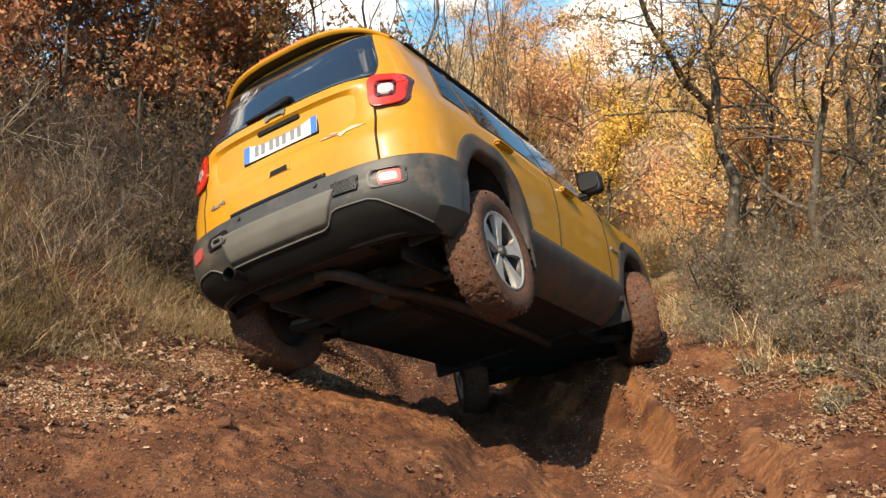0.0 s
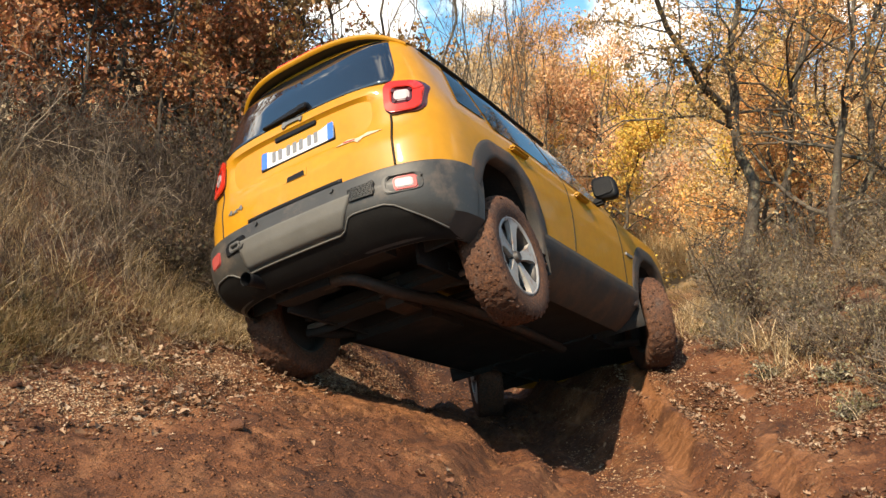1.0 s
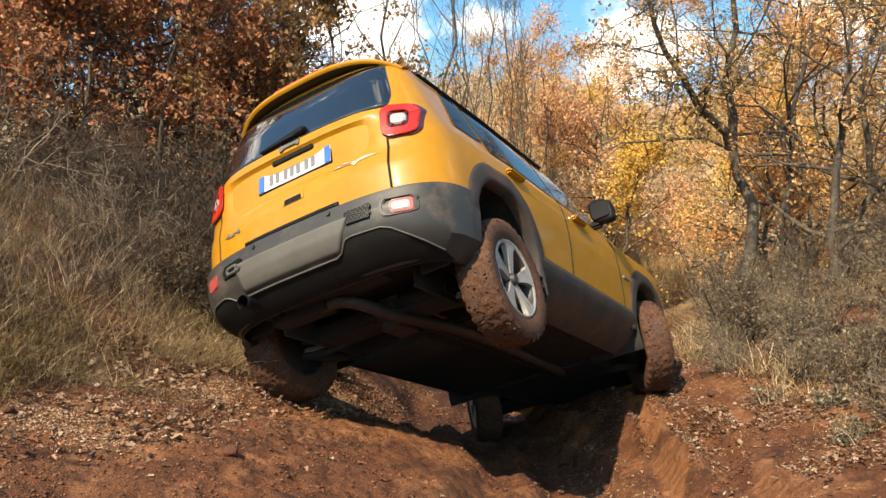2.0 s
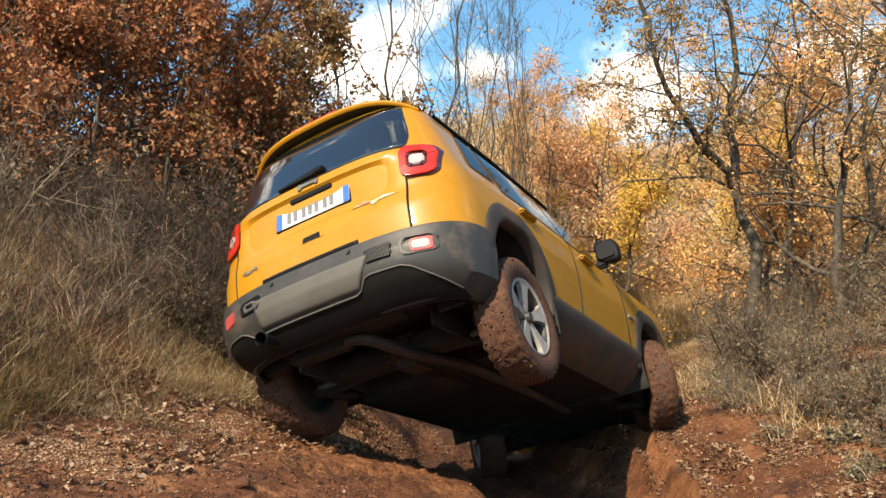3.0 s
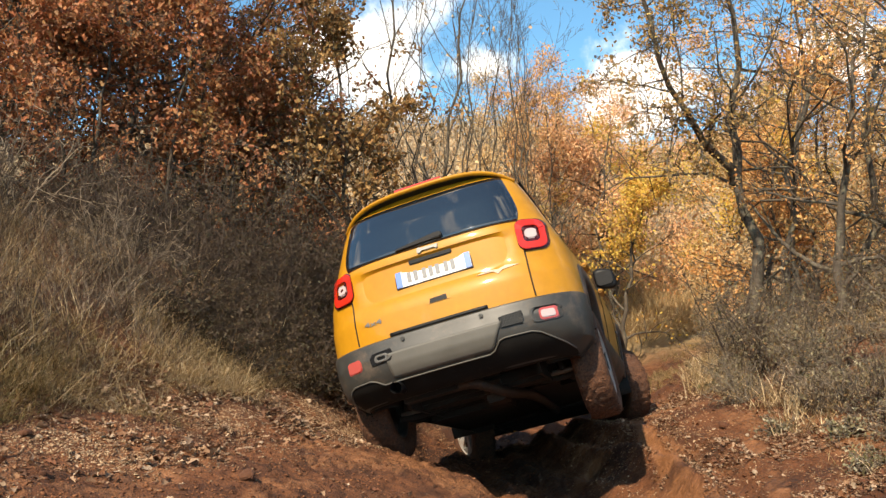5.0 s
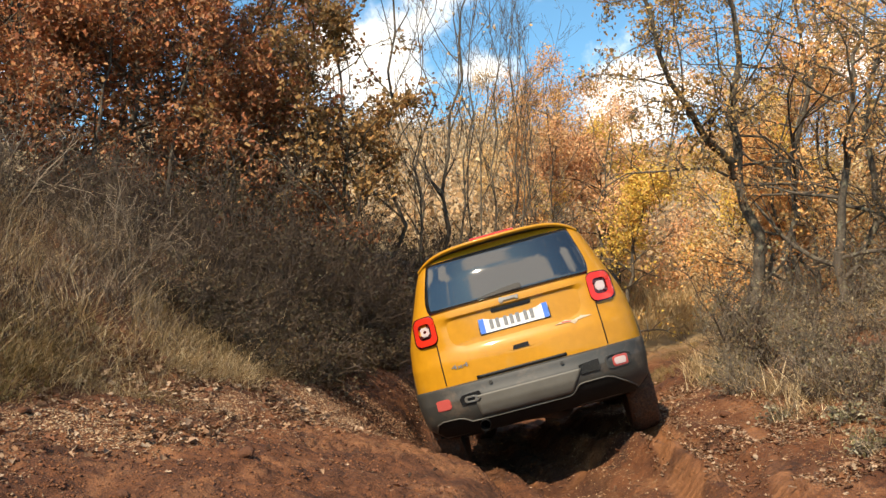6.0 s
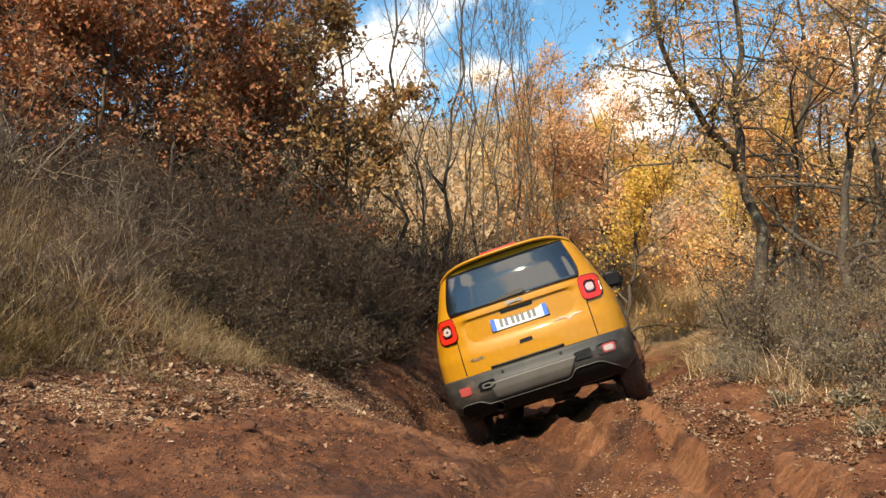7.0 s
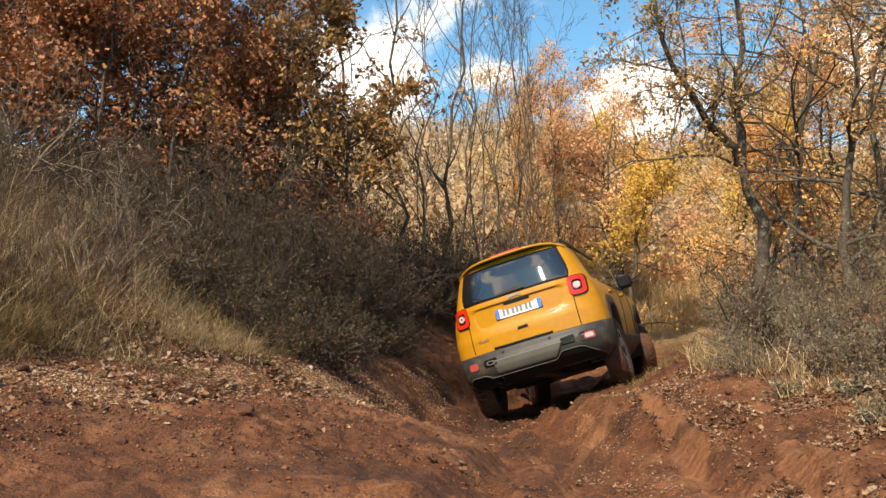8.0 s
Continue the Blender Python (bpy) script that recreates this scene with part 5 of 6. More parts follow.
def middle_trees():
    rng = np.random.default_rng(12)
    tree("young_oak", "slender young oak with sparse olive-brown leaves", 130, [(-1.45, 11.6, gz(-1.45, 11.6) - 0.1), (-1.5, 11.6, 2.2), (-1.62, 11.5, 3.6), (-1.75, 11.4, 5.2)], 0.045, OAK, 4000, 0.075, M_OLIVE)
    tree("young_oak", "slender young oak with sparse olive-brown leaves", 131, [(-1.95, 12.0, gz(-1.95, 12.0) - 0.1), (-2.0, 12.0, 2.4), (-2.2, 11.9, 3.9), (-2.15, 11.8, 5.5)], 0.045, OAK, 2800, 0.075, M_OLIVE)
    spots = ((-1.12, 13.4, 6.6), (-0.1, 14.2, 7.4), (-0.45, 14.8, 6.8), (0.55, 14.6, 6.4), (0.85, 15.2, 6.9), (0.95, 14.2, 5.6), (0.3, 15.8, 7.2), (1.5, 17.5, 6.2), (-0.9, 16.5, 6.8), (-0.75, 13.2, 5.2), (0.1, 13.4, 4.8), (1.15, 16.0, 5.4), (1.75, 16.6, 4.6))
    for i, (x, y, h) in enumerate(spots):
        tree("bare_tree", "thin leafless tree with upright grey branches", 140 + i, upright(rng, x, y, h, 0.4), 0.036 if i in (0, 2) else 0.020, BARE, 60 if i % 3 == 0 else 0, 0.07, M_TAN, group="leafless trees behind the track")


def right_oak():
    z = gz(3.62, 10.9) - 0.1
    trunk = [(3.66, 10.9, z), (3.58, 10.85, 1.7), (3.42, 10.8, 2.4), (3.30, 10.75, 3.0), (3.38, 10.8, 3.9), (3.25, 10.9, 5.2), (3.0, 11.0, 6.6)]
    tree("leaning_oak", "old lichened oak with a forked trunk and thin yellowing leaves", 160, trunk, 0.085, [(18, 0.42, 66, 0.03, 0.28, 0.38), (10, 0.5, 48, 0.0, 0.34, 0.15), (9, 0.45, 45, -0.02, 0.36, 0.1)], 2800, 0.048, M_OAK_LEAF, share=0.34)
    oak = scene.objects["leaning_oak"]
    limb = [(3.32, 10.76, 2.88), (3.0, 10.5, 3.15), (2.72, 10.2, 3.35), (2.45, 9.95, 3.68), (2.15, 9.7, 4.2), (1.8, 9.4, 4.9), (1.5, 9.2, 5.6)]
    bough = tree("oak_limb", "crooked oak limb with thin brown and yellow leaves", 161, limb, 0.056, [(20, 0.36, 66, 0.0, 0.3, 0.15), (10, 0.5, 48, -0.02, 0.34, 0.15), (8, 0.45, 45, -0.03, 0.36, 0.1)], 3200, 0.048, M_OAK_LEAF, share=0.36)
    # the limb is part of the oak
    for ob in list(bough.children):
        ob.name = "limb" if ob.name.startswith("trunk") else "limb_crown"
        ob.location = bough.location - oak.location
        ob.parent = oak
    bpy.data.objects.remove(bough)
    # a tree close by at the edge of the track, whose boughs reach in
    tree("overhanging_tree", "dark leafless tree with long drooping boughs", 162, [(5.6, 8.6, gz(5.6, 8.6) - 0.1), (5.5, 8.5, 2.2), (5.3, 8.4, 3.4), (5.2, 8.3, 5.5)], 0.09, [(22, 0.62, 75, 0.0, 0.18, 0.30), (12, 0.45, 48, -0.03, 0.30, 0.12), (10, 0.45, 48, -0.03, 0.34, 0.1)], 3000, 0.05, M_OAK_LEAF, share=0.30)


def right_trunks():
    rng = np.random.default_rng(13)
    for i, (x, y, h) in enumerate(((4.75, 11.0, 6.0), (5.2, 10.4, 5.6), (5.6, 11.6, 6.4), (4.4, 12.4, 6.2), (6.2, 12.0, 6.2), (5.0, 13.4, 6.4), (6.8, 10.8, 6.0), (4.1, 9.9, 3.6), (7.4, 12.8, 6.5))):
        tree("oak_sapling", "thin oak with dry orange-brown leaves and grey trunk", 170 + i, upright(rng, x, y, h, 0.6), 0.05 if i < 6 else 0.06, SMALL, 1500, 0.05, (M_TAN, M_ORANGE, M_TAN, M_ORANGE)[i % 4], group="thin oaks beside the track")


def back_foliage():
    rng = np.random.default_rng(14)
    kinds = ((M_PINK, "salmon-orange"), (M_ORANGE, "orange"), (M_YELLOW, "yellow"), (M_TAN, "tan"))
    spots = ((2.5, 17.0, 4.4, 0), (3.1, 18.2, 4.6, 0), (1.9, 18.5, 4.4, 1), (3.2, 19.0, 3.6, 2), (2.7, 15.6, 2.9, 2), (4.6, 16.4, 3.6, 2), (5.2, 15.2, 3.6, 1), (5.7, 17.0, 4.2, 3),
             (6.4, 15.8, 4.4, 1), (7.2, 16.6, 4.8, 3), (6.2, 19.5, 5.0, 2), (8.2, 15.0, 5.0, 1), (8.8, 18.0, 5.5, 3), (2.2, 22.0, 4.5, 1), (7.6, 13.6, 4.0, 0), (9.6, 13.5, 5.4, 1), (5.0, 25, 5.2, 0), (7.5, 22.5, 5.5, 1), (10.5, 17, 6, 3), (1.2, 21.5, 4.0, 3), (5.4, 13.6, 2.6, 1), (6.6, 13.2, 3.2, 3), (7.2, 14.6, 6.6, 1), (8.8, 14.2, 7.0, 3), (6.5, 17.6, 6.8, 1), (10.0, 15.8, 7.4, 0))
    for i, (x, y, h, k) in enumerate(spots):
        tree("autumn_tree", f"small {kinds[k][1]} autumn tree behind the track", 200 + i, upright(rng, x, y, h, 0.4), 0.05, SMALL, 5200 if k == 2 and y < 17 else 8800, 0.055, kinds[k][0], group="autumn trees behind the track", spread=0.12, height_band=([2.2, 2.9], [0.03, 1.0]) if k == 2 and y < 17 else None, simple=True)


def shrub_source(seed, height, stems, mat, leaf_mat, leaf_count, leaf_size, label, name="shrub", splay=0.55, sides=3):
    """A twiggy shrub about its base."""
    rng = np.random.default_rng(seed)
    k = 7
    p = np.zeros((stems, k, 3))
    p[:, 0, :2] = rng.normal(size=(stems, 2)) * 0.14 * min(1.0, height / 1.5) ** 2
    d = unit(np.concatenate([rng.normal(size=(stems, 2)) * splay, np.ones((stems, 1))], 1))
    lens = height * rng.uniform(0.55, 1.15, stems)
    for j in range(1, k):
        d = unit(d + rng.normal(size=d.shape) * 0.20)
        p[:, j] = p[:, j - 1] + d * (lens / (k - 1))[:, None]
    r = np.full((stems, 1), 0.0075) * np.linspace(1, 0.35, k)
    a, ar = shoots(rng, p, r, 7, 0.38, 50, 0.03, 0.34, 4, 0.7, 0.15)
    b, br = shoots(rng, a, ar, 4, 0.5, 55, 0.0, 0.4, 2, 0.8, 0.15)
    v, f = join(tubes(p, r, 4), tubes(a, np.maximum(ar, 0.0028), sides), tubes(b, np.maximum(br, 0.0022), sides))
    root = tagged(new(name), label, "shrub")
    part("twigwork", mesh_from("twigwork", v, f), mat, root)
    if leaf_count:
        at = b[rng.integers(0, len(b), leaf_count), rng.integers(0, 2, leaf_count)]
        lv, lf = leaves(rng, at, leaf_size, 0.2, 0.03)
        part("foliage", mesh_from("foliage", lv, lf), leaf_mat, root)
    return root


def plant_out(source, spots, rng, group, scale=(0.8, 1.25), sink=0.05):
    """The first spot takes the source itself, the others copies of it."""
    for i, (x, y) in enumerate(spots):
        s = rng.uniform(*scale)
        m = pose(x, y, gz(x, y) - sink, rng.normal() * 5, rng.normal() * 5, rng.uniform(0, 360))
        ob = source if i == 0 else copy_thing(source, m)
        ob.matrix_basis = m @ Matrix.Scale(s, 4)
        tagged(ob, group=group)


def shrubs():
    rng = np.random.default_rng(15)
    # grey-brown brush on the left bank
    kinds = [shrub_source(300 + i, 1.25, 24, M_BRUSH, M_GREY_LEAF, 300, 0.022, "tangled grey-brown leafless brush on the bank", "brush") for i in range(3)]
    spots = []
    for y in np.arange(5.0, 12.5, 0.72):
        for d in np.arange(0.75, 4.2, 0.78):
            x = float(np.interp(y, ALONG, LEFT_FOOT[0])) - d + rng.normal() * 0.18
            if d > 1.7 or (d > 1.0 and y > 5.8) or y > 7.4:
                spots.append((x, y + rng.normal() * 0.18))
    rng.shuffle(spots)
    near, deep = [p for p in spots if p[1] < 7.4], [p for p in spots if p[1] >= 7.4]
    for i, s in enumerate(kinds):
        plant_out(s, near[i::3], rng, "brush on the left bank", (0.5, 0.95))
    # farther brush: darker stems and leaves carry the shade there
    kinds = [shrub_source(304 + i, 1.3, 24, M_TWIG, M_SHRUB, 650, 0.035, "brown twiggy brush on the upper bank, coloured dark for shade", "dark_brush") for i in range(2)]
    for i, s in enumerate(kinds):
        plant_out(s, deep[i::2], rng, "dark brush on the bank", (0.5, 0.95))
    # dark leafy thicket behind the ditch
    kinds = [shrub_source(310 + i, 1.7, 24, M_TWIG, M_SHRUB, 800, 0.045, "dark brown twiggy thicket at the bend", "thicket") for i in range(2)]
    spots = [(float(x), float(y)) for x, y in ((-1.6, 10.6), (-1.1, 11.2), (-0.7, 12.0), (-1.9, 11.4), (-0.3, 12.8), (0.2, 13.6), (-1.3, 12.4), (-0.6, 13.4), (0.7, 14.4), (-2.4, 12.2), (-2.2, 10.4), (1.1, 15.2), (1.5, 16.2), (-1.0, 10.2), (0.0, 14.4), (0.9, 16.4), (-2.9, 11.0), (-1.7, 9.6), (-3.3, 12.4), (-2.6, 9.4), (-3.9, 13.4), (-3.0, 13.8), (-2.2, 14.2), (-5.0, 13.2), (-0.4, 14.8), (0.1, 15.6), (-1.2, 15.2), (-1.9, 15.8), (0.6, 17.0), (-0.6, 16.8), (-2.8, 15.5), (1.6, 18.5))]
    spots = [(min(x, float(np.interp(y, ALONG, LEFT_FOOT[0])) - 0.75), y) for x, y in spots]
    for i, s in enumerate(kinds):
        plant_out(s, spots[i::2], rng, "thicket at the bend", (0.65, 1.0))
    # hanging growth, thickened and coloured dark to deepen the cut bank's shade
    kinds = [shrub_source(330 + i, 0.6, 22, M_TWIG, M_SHRUB, 600, 0.04, "tangle hanging over the cut bank, coloured dark to deepen its shade", "overhang", 0.9) for i in range(2)]
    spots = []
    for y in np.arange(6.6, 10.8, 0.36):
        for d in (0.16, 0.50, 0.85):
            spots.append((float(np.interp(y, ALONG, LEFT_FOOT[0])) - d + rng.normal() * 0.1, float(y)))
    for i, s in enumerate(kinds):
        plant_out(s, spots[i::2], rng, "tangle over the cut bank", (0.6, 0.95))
    # pale bare shrubs on the right
    kinds = [shrub_source(320 + i, 1.2, 20, M_TWIG_PALE if i else M_TWIG, M_GREY_LEAF, 650, 0.034, "bare grey shrub with lichened twigs beside the track", "bare_shrub", 0.42) for i in range(3)]
    spots = []
    for y in np.arange(5.5, 12.2, 0.80):
        for d in np.arange(0.55, 4.2, 0.85):
            x = float(np.interp(y, ALONG, RIGHT_FOOT[0])) + d + rng.normal() * 0.16
            spots.append((x, y + rng.normal() * 0.2))
    rng.shuffle(spots)
    for i, s in enumerate(kinds):
        plant_out(s, spots[i::3], rng, "bare shrubs on the right bank", (0.45, 1.1))
    # their low outliers at the very edge
    spots = []
    for y in np.arange(4.5, 8.4, 0.36):
        for d in (0.35, 0.8, 1.25):
            spots.append((float(np.interp(y, ALONG, RIGHT_FOOT[0])) + d + rng.normal() * 0.15, float(y + rng.normal() * 0.15)))
    low = [shrub_source(324 + i, 0.55, 16, M_BRUSH if i else M_TWIG_PALE, M_GREY_LEAF, 260, 0.026, "low tangle of dry twigs at the track's edge", "edge_tangle", 0.7) for i in range(2)]
    for i, s in enumerate(low):
        plant_out(s, spots[i::2], rng, "dry tangle at the track's edge", (0.45, 0.95))
    # low pale-leaved plants at the foot of the right bank
    kinds = [shrub_source(340 + i, 0.20, 16, M_TWIG_PALE, M_PALE_LEAF, 260, 0.030, "low pale grey-green plant at the track's edge", "low_plant", 0.9) for i in range(2)]
    spots = []
    for y in np.arange(4.3, 9.6, 0.24):
        spots.append((float(np.interp(y, ALONG, RIGHT_FOOT[0])) + float(rng.uniform(-0.05, 1.1)), float(y)))
    for i, s in enumerate(kinds):
        plant_out(s, spots[i::2], rng, "low plants on the right bank", (0.5, 1.15), 0.02)


def blades(name, label, seed, where, count, height, mat, lean=0.5, width=0.004, crowd=40, loose=0.06):
    """Tufts of bent grass. where(rng, n) gives x and y."""
    rng = np.random.default_rng(seed)
    tufts = max(1, count // crowd)
    tx, ty = where(rng, tufts)
    i = rng.integers(0, len(tx), count)
    x, y = tx[i] + rng.normal(size=count) * loose, ty[i] + rng.normal(size=count) * loose
    z = ground_at(x, y) - 0.02
    h = height * rng.uniform(0.25, 1.3, count) * (0.5 + 0.9 * rng.uniform(0, 1, len(tx)))[i]
    az = rng.uniform(0, 2 * math.pi, count)
    bend = lean * rng.uniform(0.1, 1.7, count)
    out = np.stack([np.cos(az), np.sin(az), 0 * az], -1)
    across = np.stack([-np.sin(az + rng.normal(size=count) * 0.8), np.cos(az), 0 * az], -1)
    base = np.stack([x, y, z], -1)
    twist = np.stack([-np.sin(az), np.cos(az), 0 * az], -1) * (h * rng.normal(size=count) * 0.35)[:, None]
    vs = []
    for t in (0.0, 0.5, 0.85, 1.0):
        c = base + twist * t ** 1.5 + out * (h * bend * t ** 1.4)[:, None] + np.array([0, 0, 1.0]) * (h * t * (1 - 0.35 * bend * t))[:, None]
        w = width * (1 - 0.85 * t)
        vs += [c - across * w, c + across * w]
    v = np.stack(vs, 1).reshape(-1, 3)
    f = np.arange(count)[:, None] * 8
    ob = new(name, mesh_from(name, v, np.concatenate([f + [0, 1, 3, 2], f + [2, 3, 5, 4], f + [4, 5, 7, 6]])))
    ob.data.materials.append(mat)
    return tagged(ob, label, "grass", kind="stuff")


def thinned(where, patch, keep, seed):
    """The same places, kept where a noise of that size (per metre) is high."""
    def some(rng, n):
        x, y = where(rng, n * 3)
        f = fbm(x * patch, y * patch, 3, seed) + rng.normal(size=len(x)) * 0.12
        best = np.argsort(-f)[:max(1, int(len(x) * keep))]
        best = rng.permutation(best)[:n]
        return x[best], y[best]
    return some


def left_of(low, high, y0, y1):
    def where(rng, n):
        y = rng.uniform(y0, y1, n)
        edge = 0.45 * fbm(y * 1.7, y * 0 + 3.1, 3, 71)
        return np.interp(y, ALONG, LEFT_FOOT[0]) - edge - (low + (high - low) * rng.uniform(0, 1, n) ** 1.4), y
    return where


def right_of(low, high, y0, y1):
    def where(rng, n):
        y = rng.uniform(y0, y1, n)
        return np.interp(y, ALONG, RIGHT_FOOT[0]) + rng.uniform(low, high, n), y
    return where


def far_bank(rng, n):
    y = rng.uniform(15.0, 23.0, n)
    beside = np.interp(y, ALONG, RIGHT_FOOT[0]) + rng.uniform(0.2, 2.5, n)
    return np.where(y < 17.6, beside, rng.uniform(2.2, 7.0, n)), y


def grasses():
    blades("dry_grass", "long straw-coloured dry grass on the bank", 400, thinned(left_of(0.0, 2.4, 3.4, 7.4), 1.7, 0.42, 76), 46000, 0.135, M_STRAW, 1.5, 0.0021, 70, 0.07)
    blades("straw_stalks", "long pale stalks bent over the bank", 406, thinned(left_of(0.1, 2.8, 3.6, 8.0), 0.9, 0.6, 75), 2000, 0.36, M_PALE, 1.3, 0.0018, 4, 0.12)
    blades("bank_grass", "green and brown grass along the bank's foot", 401, thinned(left_of(-0.10, 0.8, 3.4, 8.2), 2.2, 0.33, 77), 16000, 0.12, M_GRASS, 1.3, 0.0026, 90, 0.05)
    blades("brown_grass", "grey-brown dead stalks among the brush", 402, left_of(0.6, 4.0, 4.2, 12.0), 34000, 0.30, M_BRUSH, 1.2, 0.0022, 30, 0.11)
    blades("track_grass", "short dry grass along the track's edge", 403, thinned(right_of(0.0, 2.4, 4.4, 14.0), 1.4, 0.5, 78), 22000, 0.22, M_STRAW, 0.9)
    blades("green_verge", "short green grass beside the far track", 404, right_of(-0.9, 0.6, 9.5, 17.0), 7000, 0.10, M_GRASS, 0.7)
    blades("pale_grass", "tall pale dry grass on the sunny far bank", 405, far_bank, 24000, 0.5, M_PALE, 0.8, 0.008, 10, 0.12)


def hillside():
    """Leafless woods and russet scrub over the far hill."""
    rng = np.random.default_rng(420)
    n = 2600
    y = 22 + 56 * rng.uniform(0, 1, n) ** 0.8
    x = y * rng.uniform(-0.42, 0.62, n)
    r = rng.uniform(0.5, 1.4, n)
    base = np.stack([x, y, land(x, y) + r * 0.6], -1)
    at = base[:, None] + rng.normal(size=(n, 80, 3)) * (r[:, None] * (1, 1, 0.8))[:, None]
    v, f = leaves(rng, at.reshape(-1, 3), 0.20, 0.2, 0.1, True)
    ob = new("hill_scrub", mesh_from("hill_scrub", v, f))
    ob.data.materials.append(M_HILL)
    tagged(ob, "grey-tan and russet scrub on the far hillside", "scrub", kind="stuff")
    n = 5200
    y = 24 + 54 * rng.uniform(0, 1, n) ** 0.8
    x = y * rng.uniform(-0.42, 0.62, n)
    p = np.stack([x, y, land(x, y)], -1)[:, None] * np.ones((1, 4, 1))
    h = rng.uniform(1.0, 2.4, n)
    for k in range(1, 4):
        p[:, k] = p[:, k - 1] + np.stack([rng.normal(size=n) * 0.12, rng.normal(size=n) * 0.12, h / 3], -1)
    v, f = tubes(p, np.linspace(0.035, 0.012, 4)[None] * np.ones((n, 1)), 3)
    ob = new("hill_woods", mesh_from("hill_woods", v, f))
    ob.data.materials.append(M_POLE)
    tagged(ob, "pale leafless stems of the woods on the hill", "woods", kind="stuff")


left_oaks()
rust_saplings()
middle_trees()
right_oak()
right_trunks()
back_foliage()
shrubs()
grasses()
hillside()


# ---- loose things on the ground ----
def off_ruts(x, y):
    """Nothing loose lies where the wheels have run; the near end of a spread frays out."""
    clear = (slick_ruts(x, y) < 0.4) & (y > 2.45 + 1.1 * fbm(x * 1.6, y * 1.6, 4, 99))
    return x[clear], y[clear]


def stones(name, label, seed, where, count, low, high, mat, flat=0.6):
    rng = np.random.default_rng(seed)
    x, y = off_ruts(*where(rng, count))
    count = len(x)
    size = low + (high - low) * rng.uniform(0, 1, count) ** 4
    # a rough eight-sided lump
    iv = np.array([(1, 0, 0), (-1, 0, 0), (0, 1, 0), (0, -1, 0), (0, 0, 1), (0, 0, -1.0)])
    jf = np.array([(0, 2, 4), (2, 1, 4), (1, 3, 4), (3, 0, 4), (2, 0, 5), (1, 2, 5), (3, 1, 5), (0, 3, 5)])
    shape = 1 + rng.uniform(-0.35, 0.35, (count, len(iv), 1))
    stretch = np.stack([rng.uniform(0.7, 1.4, count), rng.uniform(0.7, 1.4, count), rng.uniform(0.4, 0.9, count) * flat * 1.4], -1)
    a = rng.uniform(0, 6.28, count)
    p = iv[None] * shape * stretch[:, None] * size[:, None, None]
    p = np.stack([p[..., 0] * np.cos(a)[:, None] - p[..., 1] * np.sin(a)[:, None], p[..., 0] * np.sin(a)[:, None] + p[..., 1] * np.cos(a)[:, None], p[..., 2]], -1)
    p = p + np.stack([x, y, ground_at(x, y) + size * 0.15], -1)[:, None]
    ob = new(name, mesh_from(name, p.reshape(-1, 3), (jf[None] + np.arange(count)[:, None, None] * len(iv)).reshape(-1, 3)))
    ob.data.materials.append(mat)
    return tagged(ob, label, "stones", kind="stuff")


def litter(name, label, seed, where, count, size):
    rng = np.random.default_rng(seed)
    x, y = off_ruts(*where(rng, count))
    count = len(x)
    at = np.stack([x, y, ground_at(x, y) + 0.006], -1)
    d = rng.normal(size=(count, 3)) * (1, 1, 0.22)
    d = unit(d)
    s = unit(np.cross(d, np.array([0, 0, 1.0]) + rng.normal(size=(count, 3)) * 0.35))
    up = np.cross(s, d)
    L = (size * np.clip(np.exp(rng.normal(size=count) * 0.45 - 0.2), 0.35, 1.7))[:, None]
    curl, w = rng.uniform(0.0, 0.5, (count, 1)), rng.uniform(0.22, 0.44, (count, 1))
    rib = [at, at + L * 0.46 * d, at + L * (d + 0.5 * curl * up)]
    half = [[at + L * (a * d + side * b * w * s + b * curl * up) for a, b in ((0.24, 0.8), (0.45, 0.45), (0.72, 1.0))] for side in (-1, 1)]
    v = np.stack(rib + half[0] + half[1], 1)
    f = np.arange(count)[:, None] * 9
    ob = new(name, mesh_from(name, v.reshape(-1, 3), np.concatenate([f + [0, 1, 4, 3], f + [1, 2, 5, 4], f + [0, 6, 7, 1], f + [1, 7, 8, 2]])))
    ob.data.materials.append(M_LITTER)
    return tagged(ob, label, "leaves", kind="stuff")


def on_track(y0, y1):
    def where(rng, n):
        y = rng.uniform(y0, y1, n)
        u = rng.uniform(0, 1, n)
        return np.interp(y, ALONG, LEFT_FOOT[0]) * (1 - u) + np.interp(y, ALONG, RIGHT_FOOT[0]) * u, y
    return where


def shelf(low, high, y0, y1):
    def where(rng, n):
        y = rng.uniform(y0, y1, n)
        return np.interp(y, ALONG, LEFT_FOOT[0]) + rng.triangular(low, (low + high) / 2, high, n), y
    return where


stones("gravel", "pale gravel and crumbs of earth below the bank", 500, thinned(shelf(-0.5, 1.1, 2.2, 7.2), 1.5, 0.6, 81), 26000, 0.002, 0.009, M_STONE, 0.8)
stones("pale_gravel", "fine pale gravel washed out below the bank", 503, thinned(shelf(0.0, 0.95, 3.6, 6.8), 1.1, 0.55, 86), 16000, 0.002, 0.009, M_GRAVEL)
stones("crumbs", "crumbled red earth on the trodden knoll", 504, thinned(on_track(2.2, 6.5), 2.0, 0.45, 87), 18000, 0.002, 0.009, M_CLOD, 0.7)
stones("bank_stones", "stones and earth on the worn bank", 501, thinned(right_of(-1.3, 0.9, 2.5, 9.5), 1.5, 0.5, 82), 16000, 0.002, 0.009, M_STONE, 0.8)
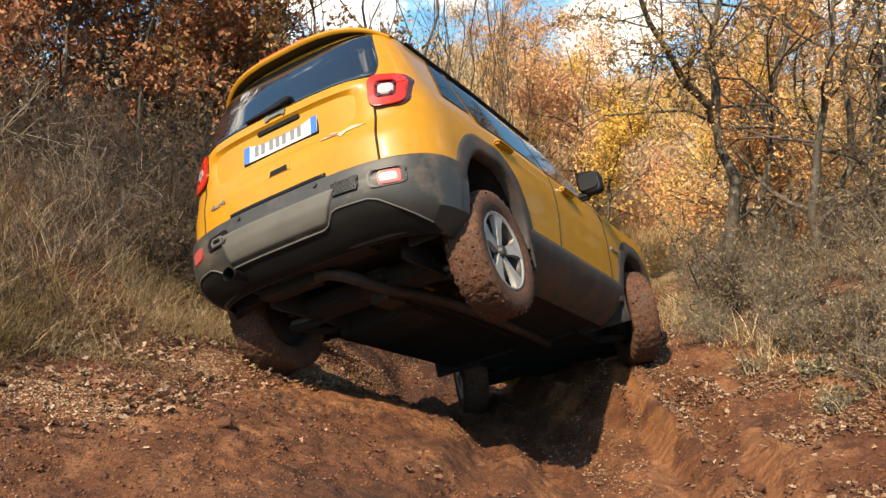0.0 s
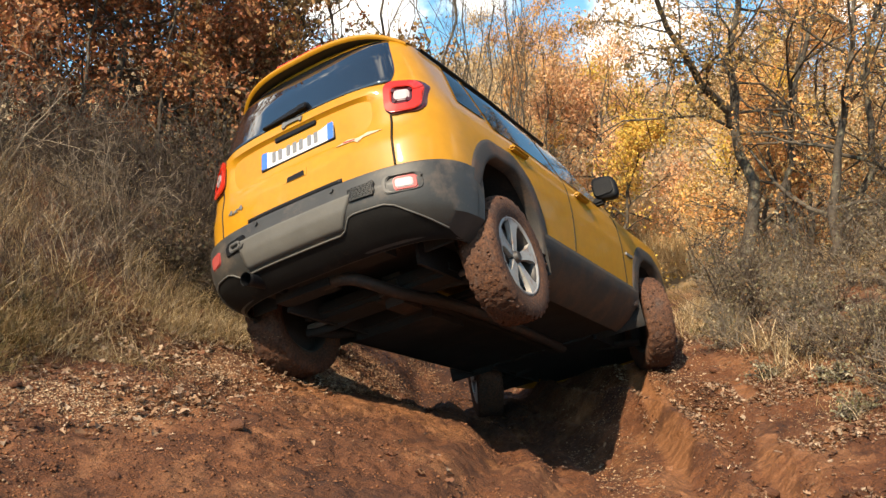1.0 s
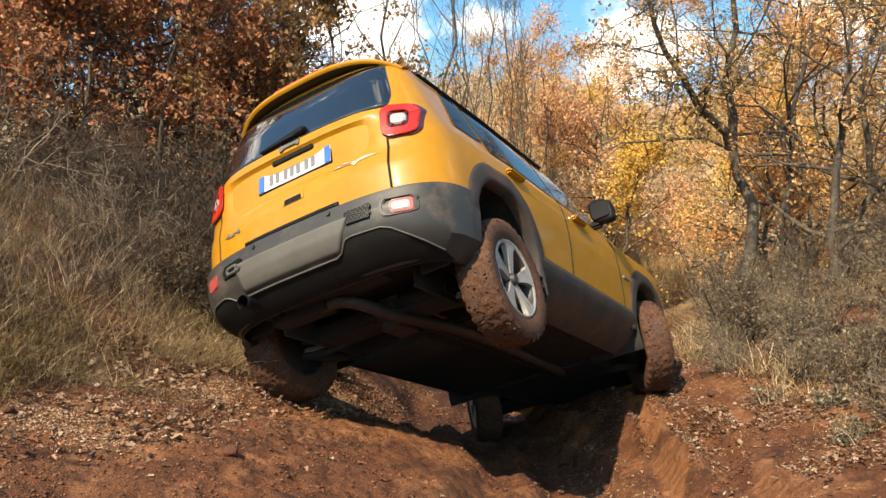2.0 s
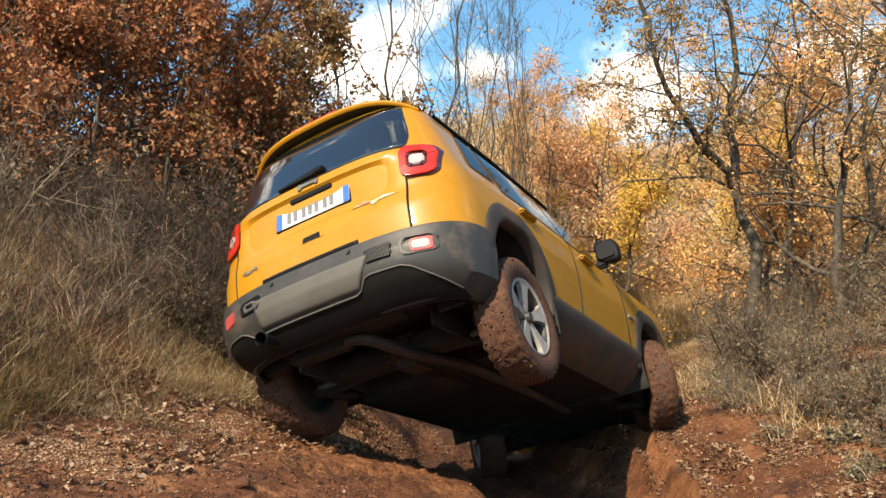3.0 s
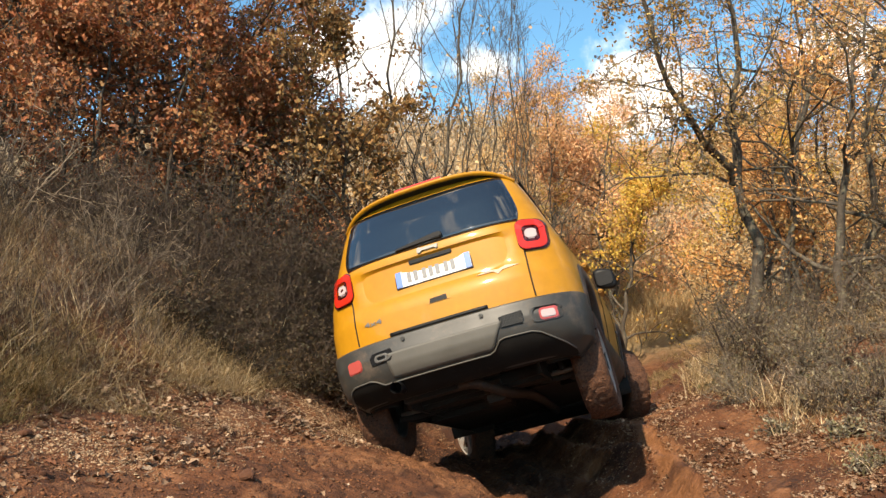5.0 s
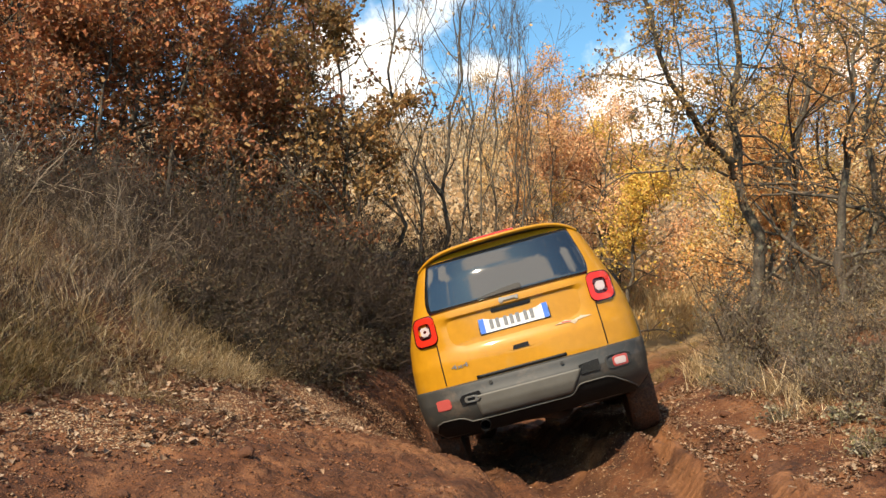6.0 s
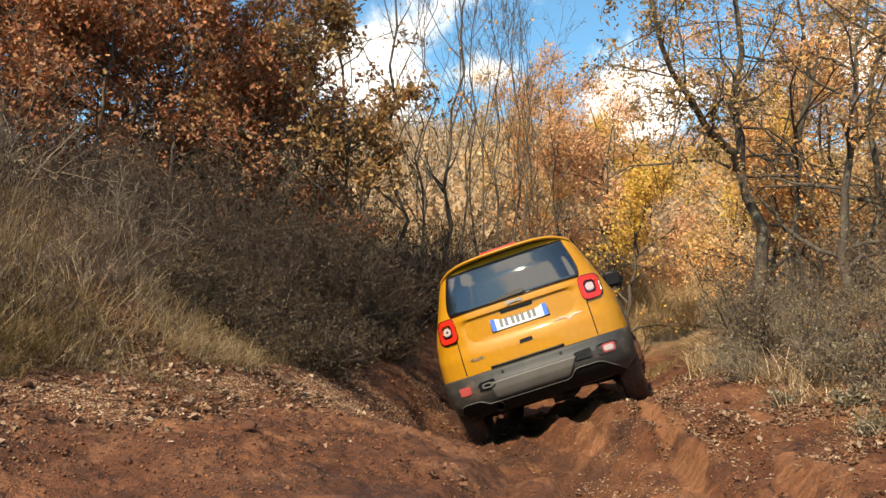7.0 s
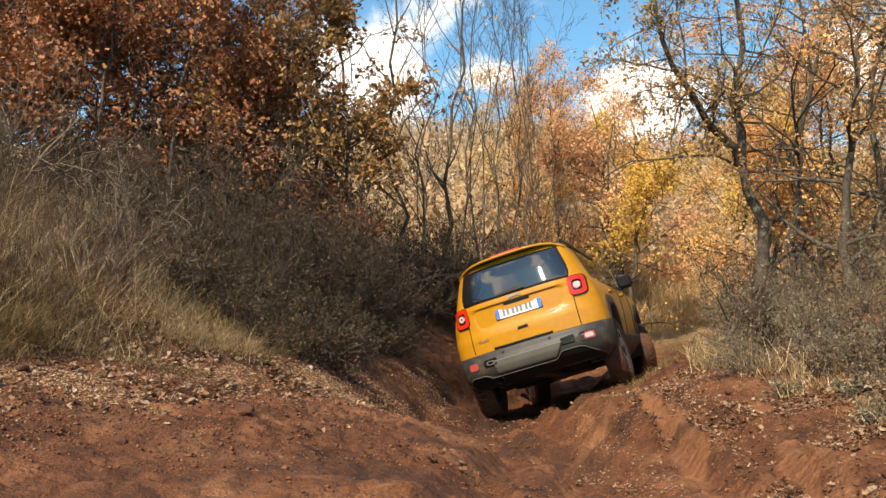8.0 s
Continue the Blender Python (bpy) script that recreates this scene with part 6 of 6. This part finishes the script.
stones("bank_gravel", "pale gravel among the leaves of the worn bank", 506, thinned(right_of(-1.4, 0.5, 2.8, 8.5), 1.3, 0.4, 90), 9000, 0.002, 0.009, M_GRAVEL, 0.7)
stones("clods", "clods and crumbs of red mud on the track", 502, thinned(on_track(2.0, 11.0), 1.3, 0.5, 61), 30000, 0.002, 0.012, M_CLOD, 0.7)
stones("cut_bank_gravel", "gravel and crumbs on the cut bank above the ditch", 505, thinned(shelf(-0.1, 0.9, 6.4, 10.5), 1.4, 0.5, 88), 12000, 0.003, 0.012, M_STONE, 0.8)
litter("leaf_litter", "curled pale brown fallen leaves on the bank", 510, thinned(shelf(-0.6, 0.9, 2.2, 7.5), 1.2, 0.45, 84), 13000, 0.032)
litter("bank_litter", "fallen brown leaves on the worn bank", 511, thinned(right_of(-0.9, 1.8, 2.5, 9.5), 1.5, 0.42, 85), 34000, 0.024)
litter("track_leaves", "scattered fallen leaves on the mud", 512, thinned(on_track(2.2, 10.5), 1.2, 0.5, 89), 1500, 0.03)


def lump(rng, size, flat):
    """A worn lump of stone or earth about its base."""
    bm = bmesh.new()
    bmesh.ops.create_icosphere(bm, subdivisions=2, radius=1)
    k = rng.uniform(0, 50)
    for v in bm.verts:
        c = v.co
        r = 1 + 0.55 * float(fbm(np.array(c.x * 1.3 + k), np.array(c.y * 1.3 + c.z * 0.9 + k), 2, 9))
        v.co = Vector((c.x * r * size, c.y * r * size * 0.75, max(c.z, -0.5) * r * size * flat))
    me = bpy.data.meshes.new("lump")
    bm.to_mesh(me)
    bm.free()
    return me


def loose_lumps(name, label, category, group, seed, where, count, low, high, mat, flat):
    """Lumps big enough to pick up, each a thing of its own."""
    rng = np.random.default_rng(seed)
    shapes = [lump(rng, 1.0, flat) for _ in range(6)]
    for me in shapes:
        me.materials.append(mat)
    for x, y in zip(*where(rng, count)):
        ob = new(name, shapes[int(rng.integers(0, 6))])
        size = low + (high - low) * rng.uniform() ** 2
        ob.matrix_basis = pose(float(x), float(y), gz(x, y) + size * 0.12, rng.normal() * 12, rng.normal() * 12, rng.uniform(0, 360)) @ Matrix.Scale(size, 4)
        tagged(ob, label, category, group)


M_ROCK = surface("dusty_stone", [(0.20, 0.115, 0.062), (0.34, 0.24, 0.16), (0.42, 0.33, 0.24)], 14, 0.85, bump=0.5, grain=5)
M_LUMP = surface("broken_mud", [(0.045, 0.015, 0.005), (0.09, 0.03, 0.010), (0.16, 0.06, 0.022)], 14, 0.85, bump=0.6, grain=5)
loose_lumps("stone", "dusty pale stone lying on the gravel below the bank", "stone", "stones below the bank", 520, shelf(-0.4, 0.7, 3.2, 6.2), 26, 0.010, 0.028, M_ROCK, 0.6)
loose_lumps("stone", "earth-stained stone on the worn bank beside the track", "stone", "stones on the worn bank", 521, right_of(-0.7, 0.6, 3.6, 7.5), 14, 0.010, 0.030, M_ROCK, 0.6)
loose_lumps("mud_clod", "broken clod of dark red mud on the track", "clod", "clods on the track", 522, on_track(2.9, 8.5), 46, 0.014, 0.05, M_LUMP, 0.55)

motions()
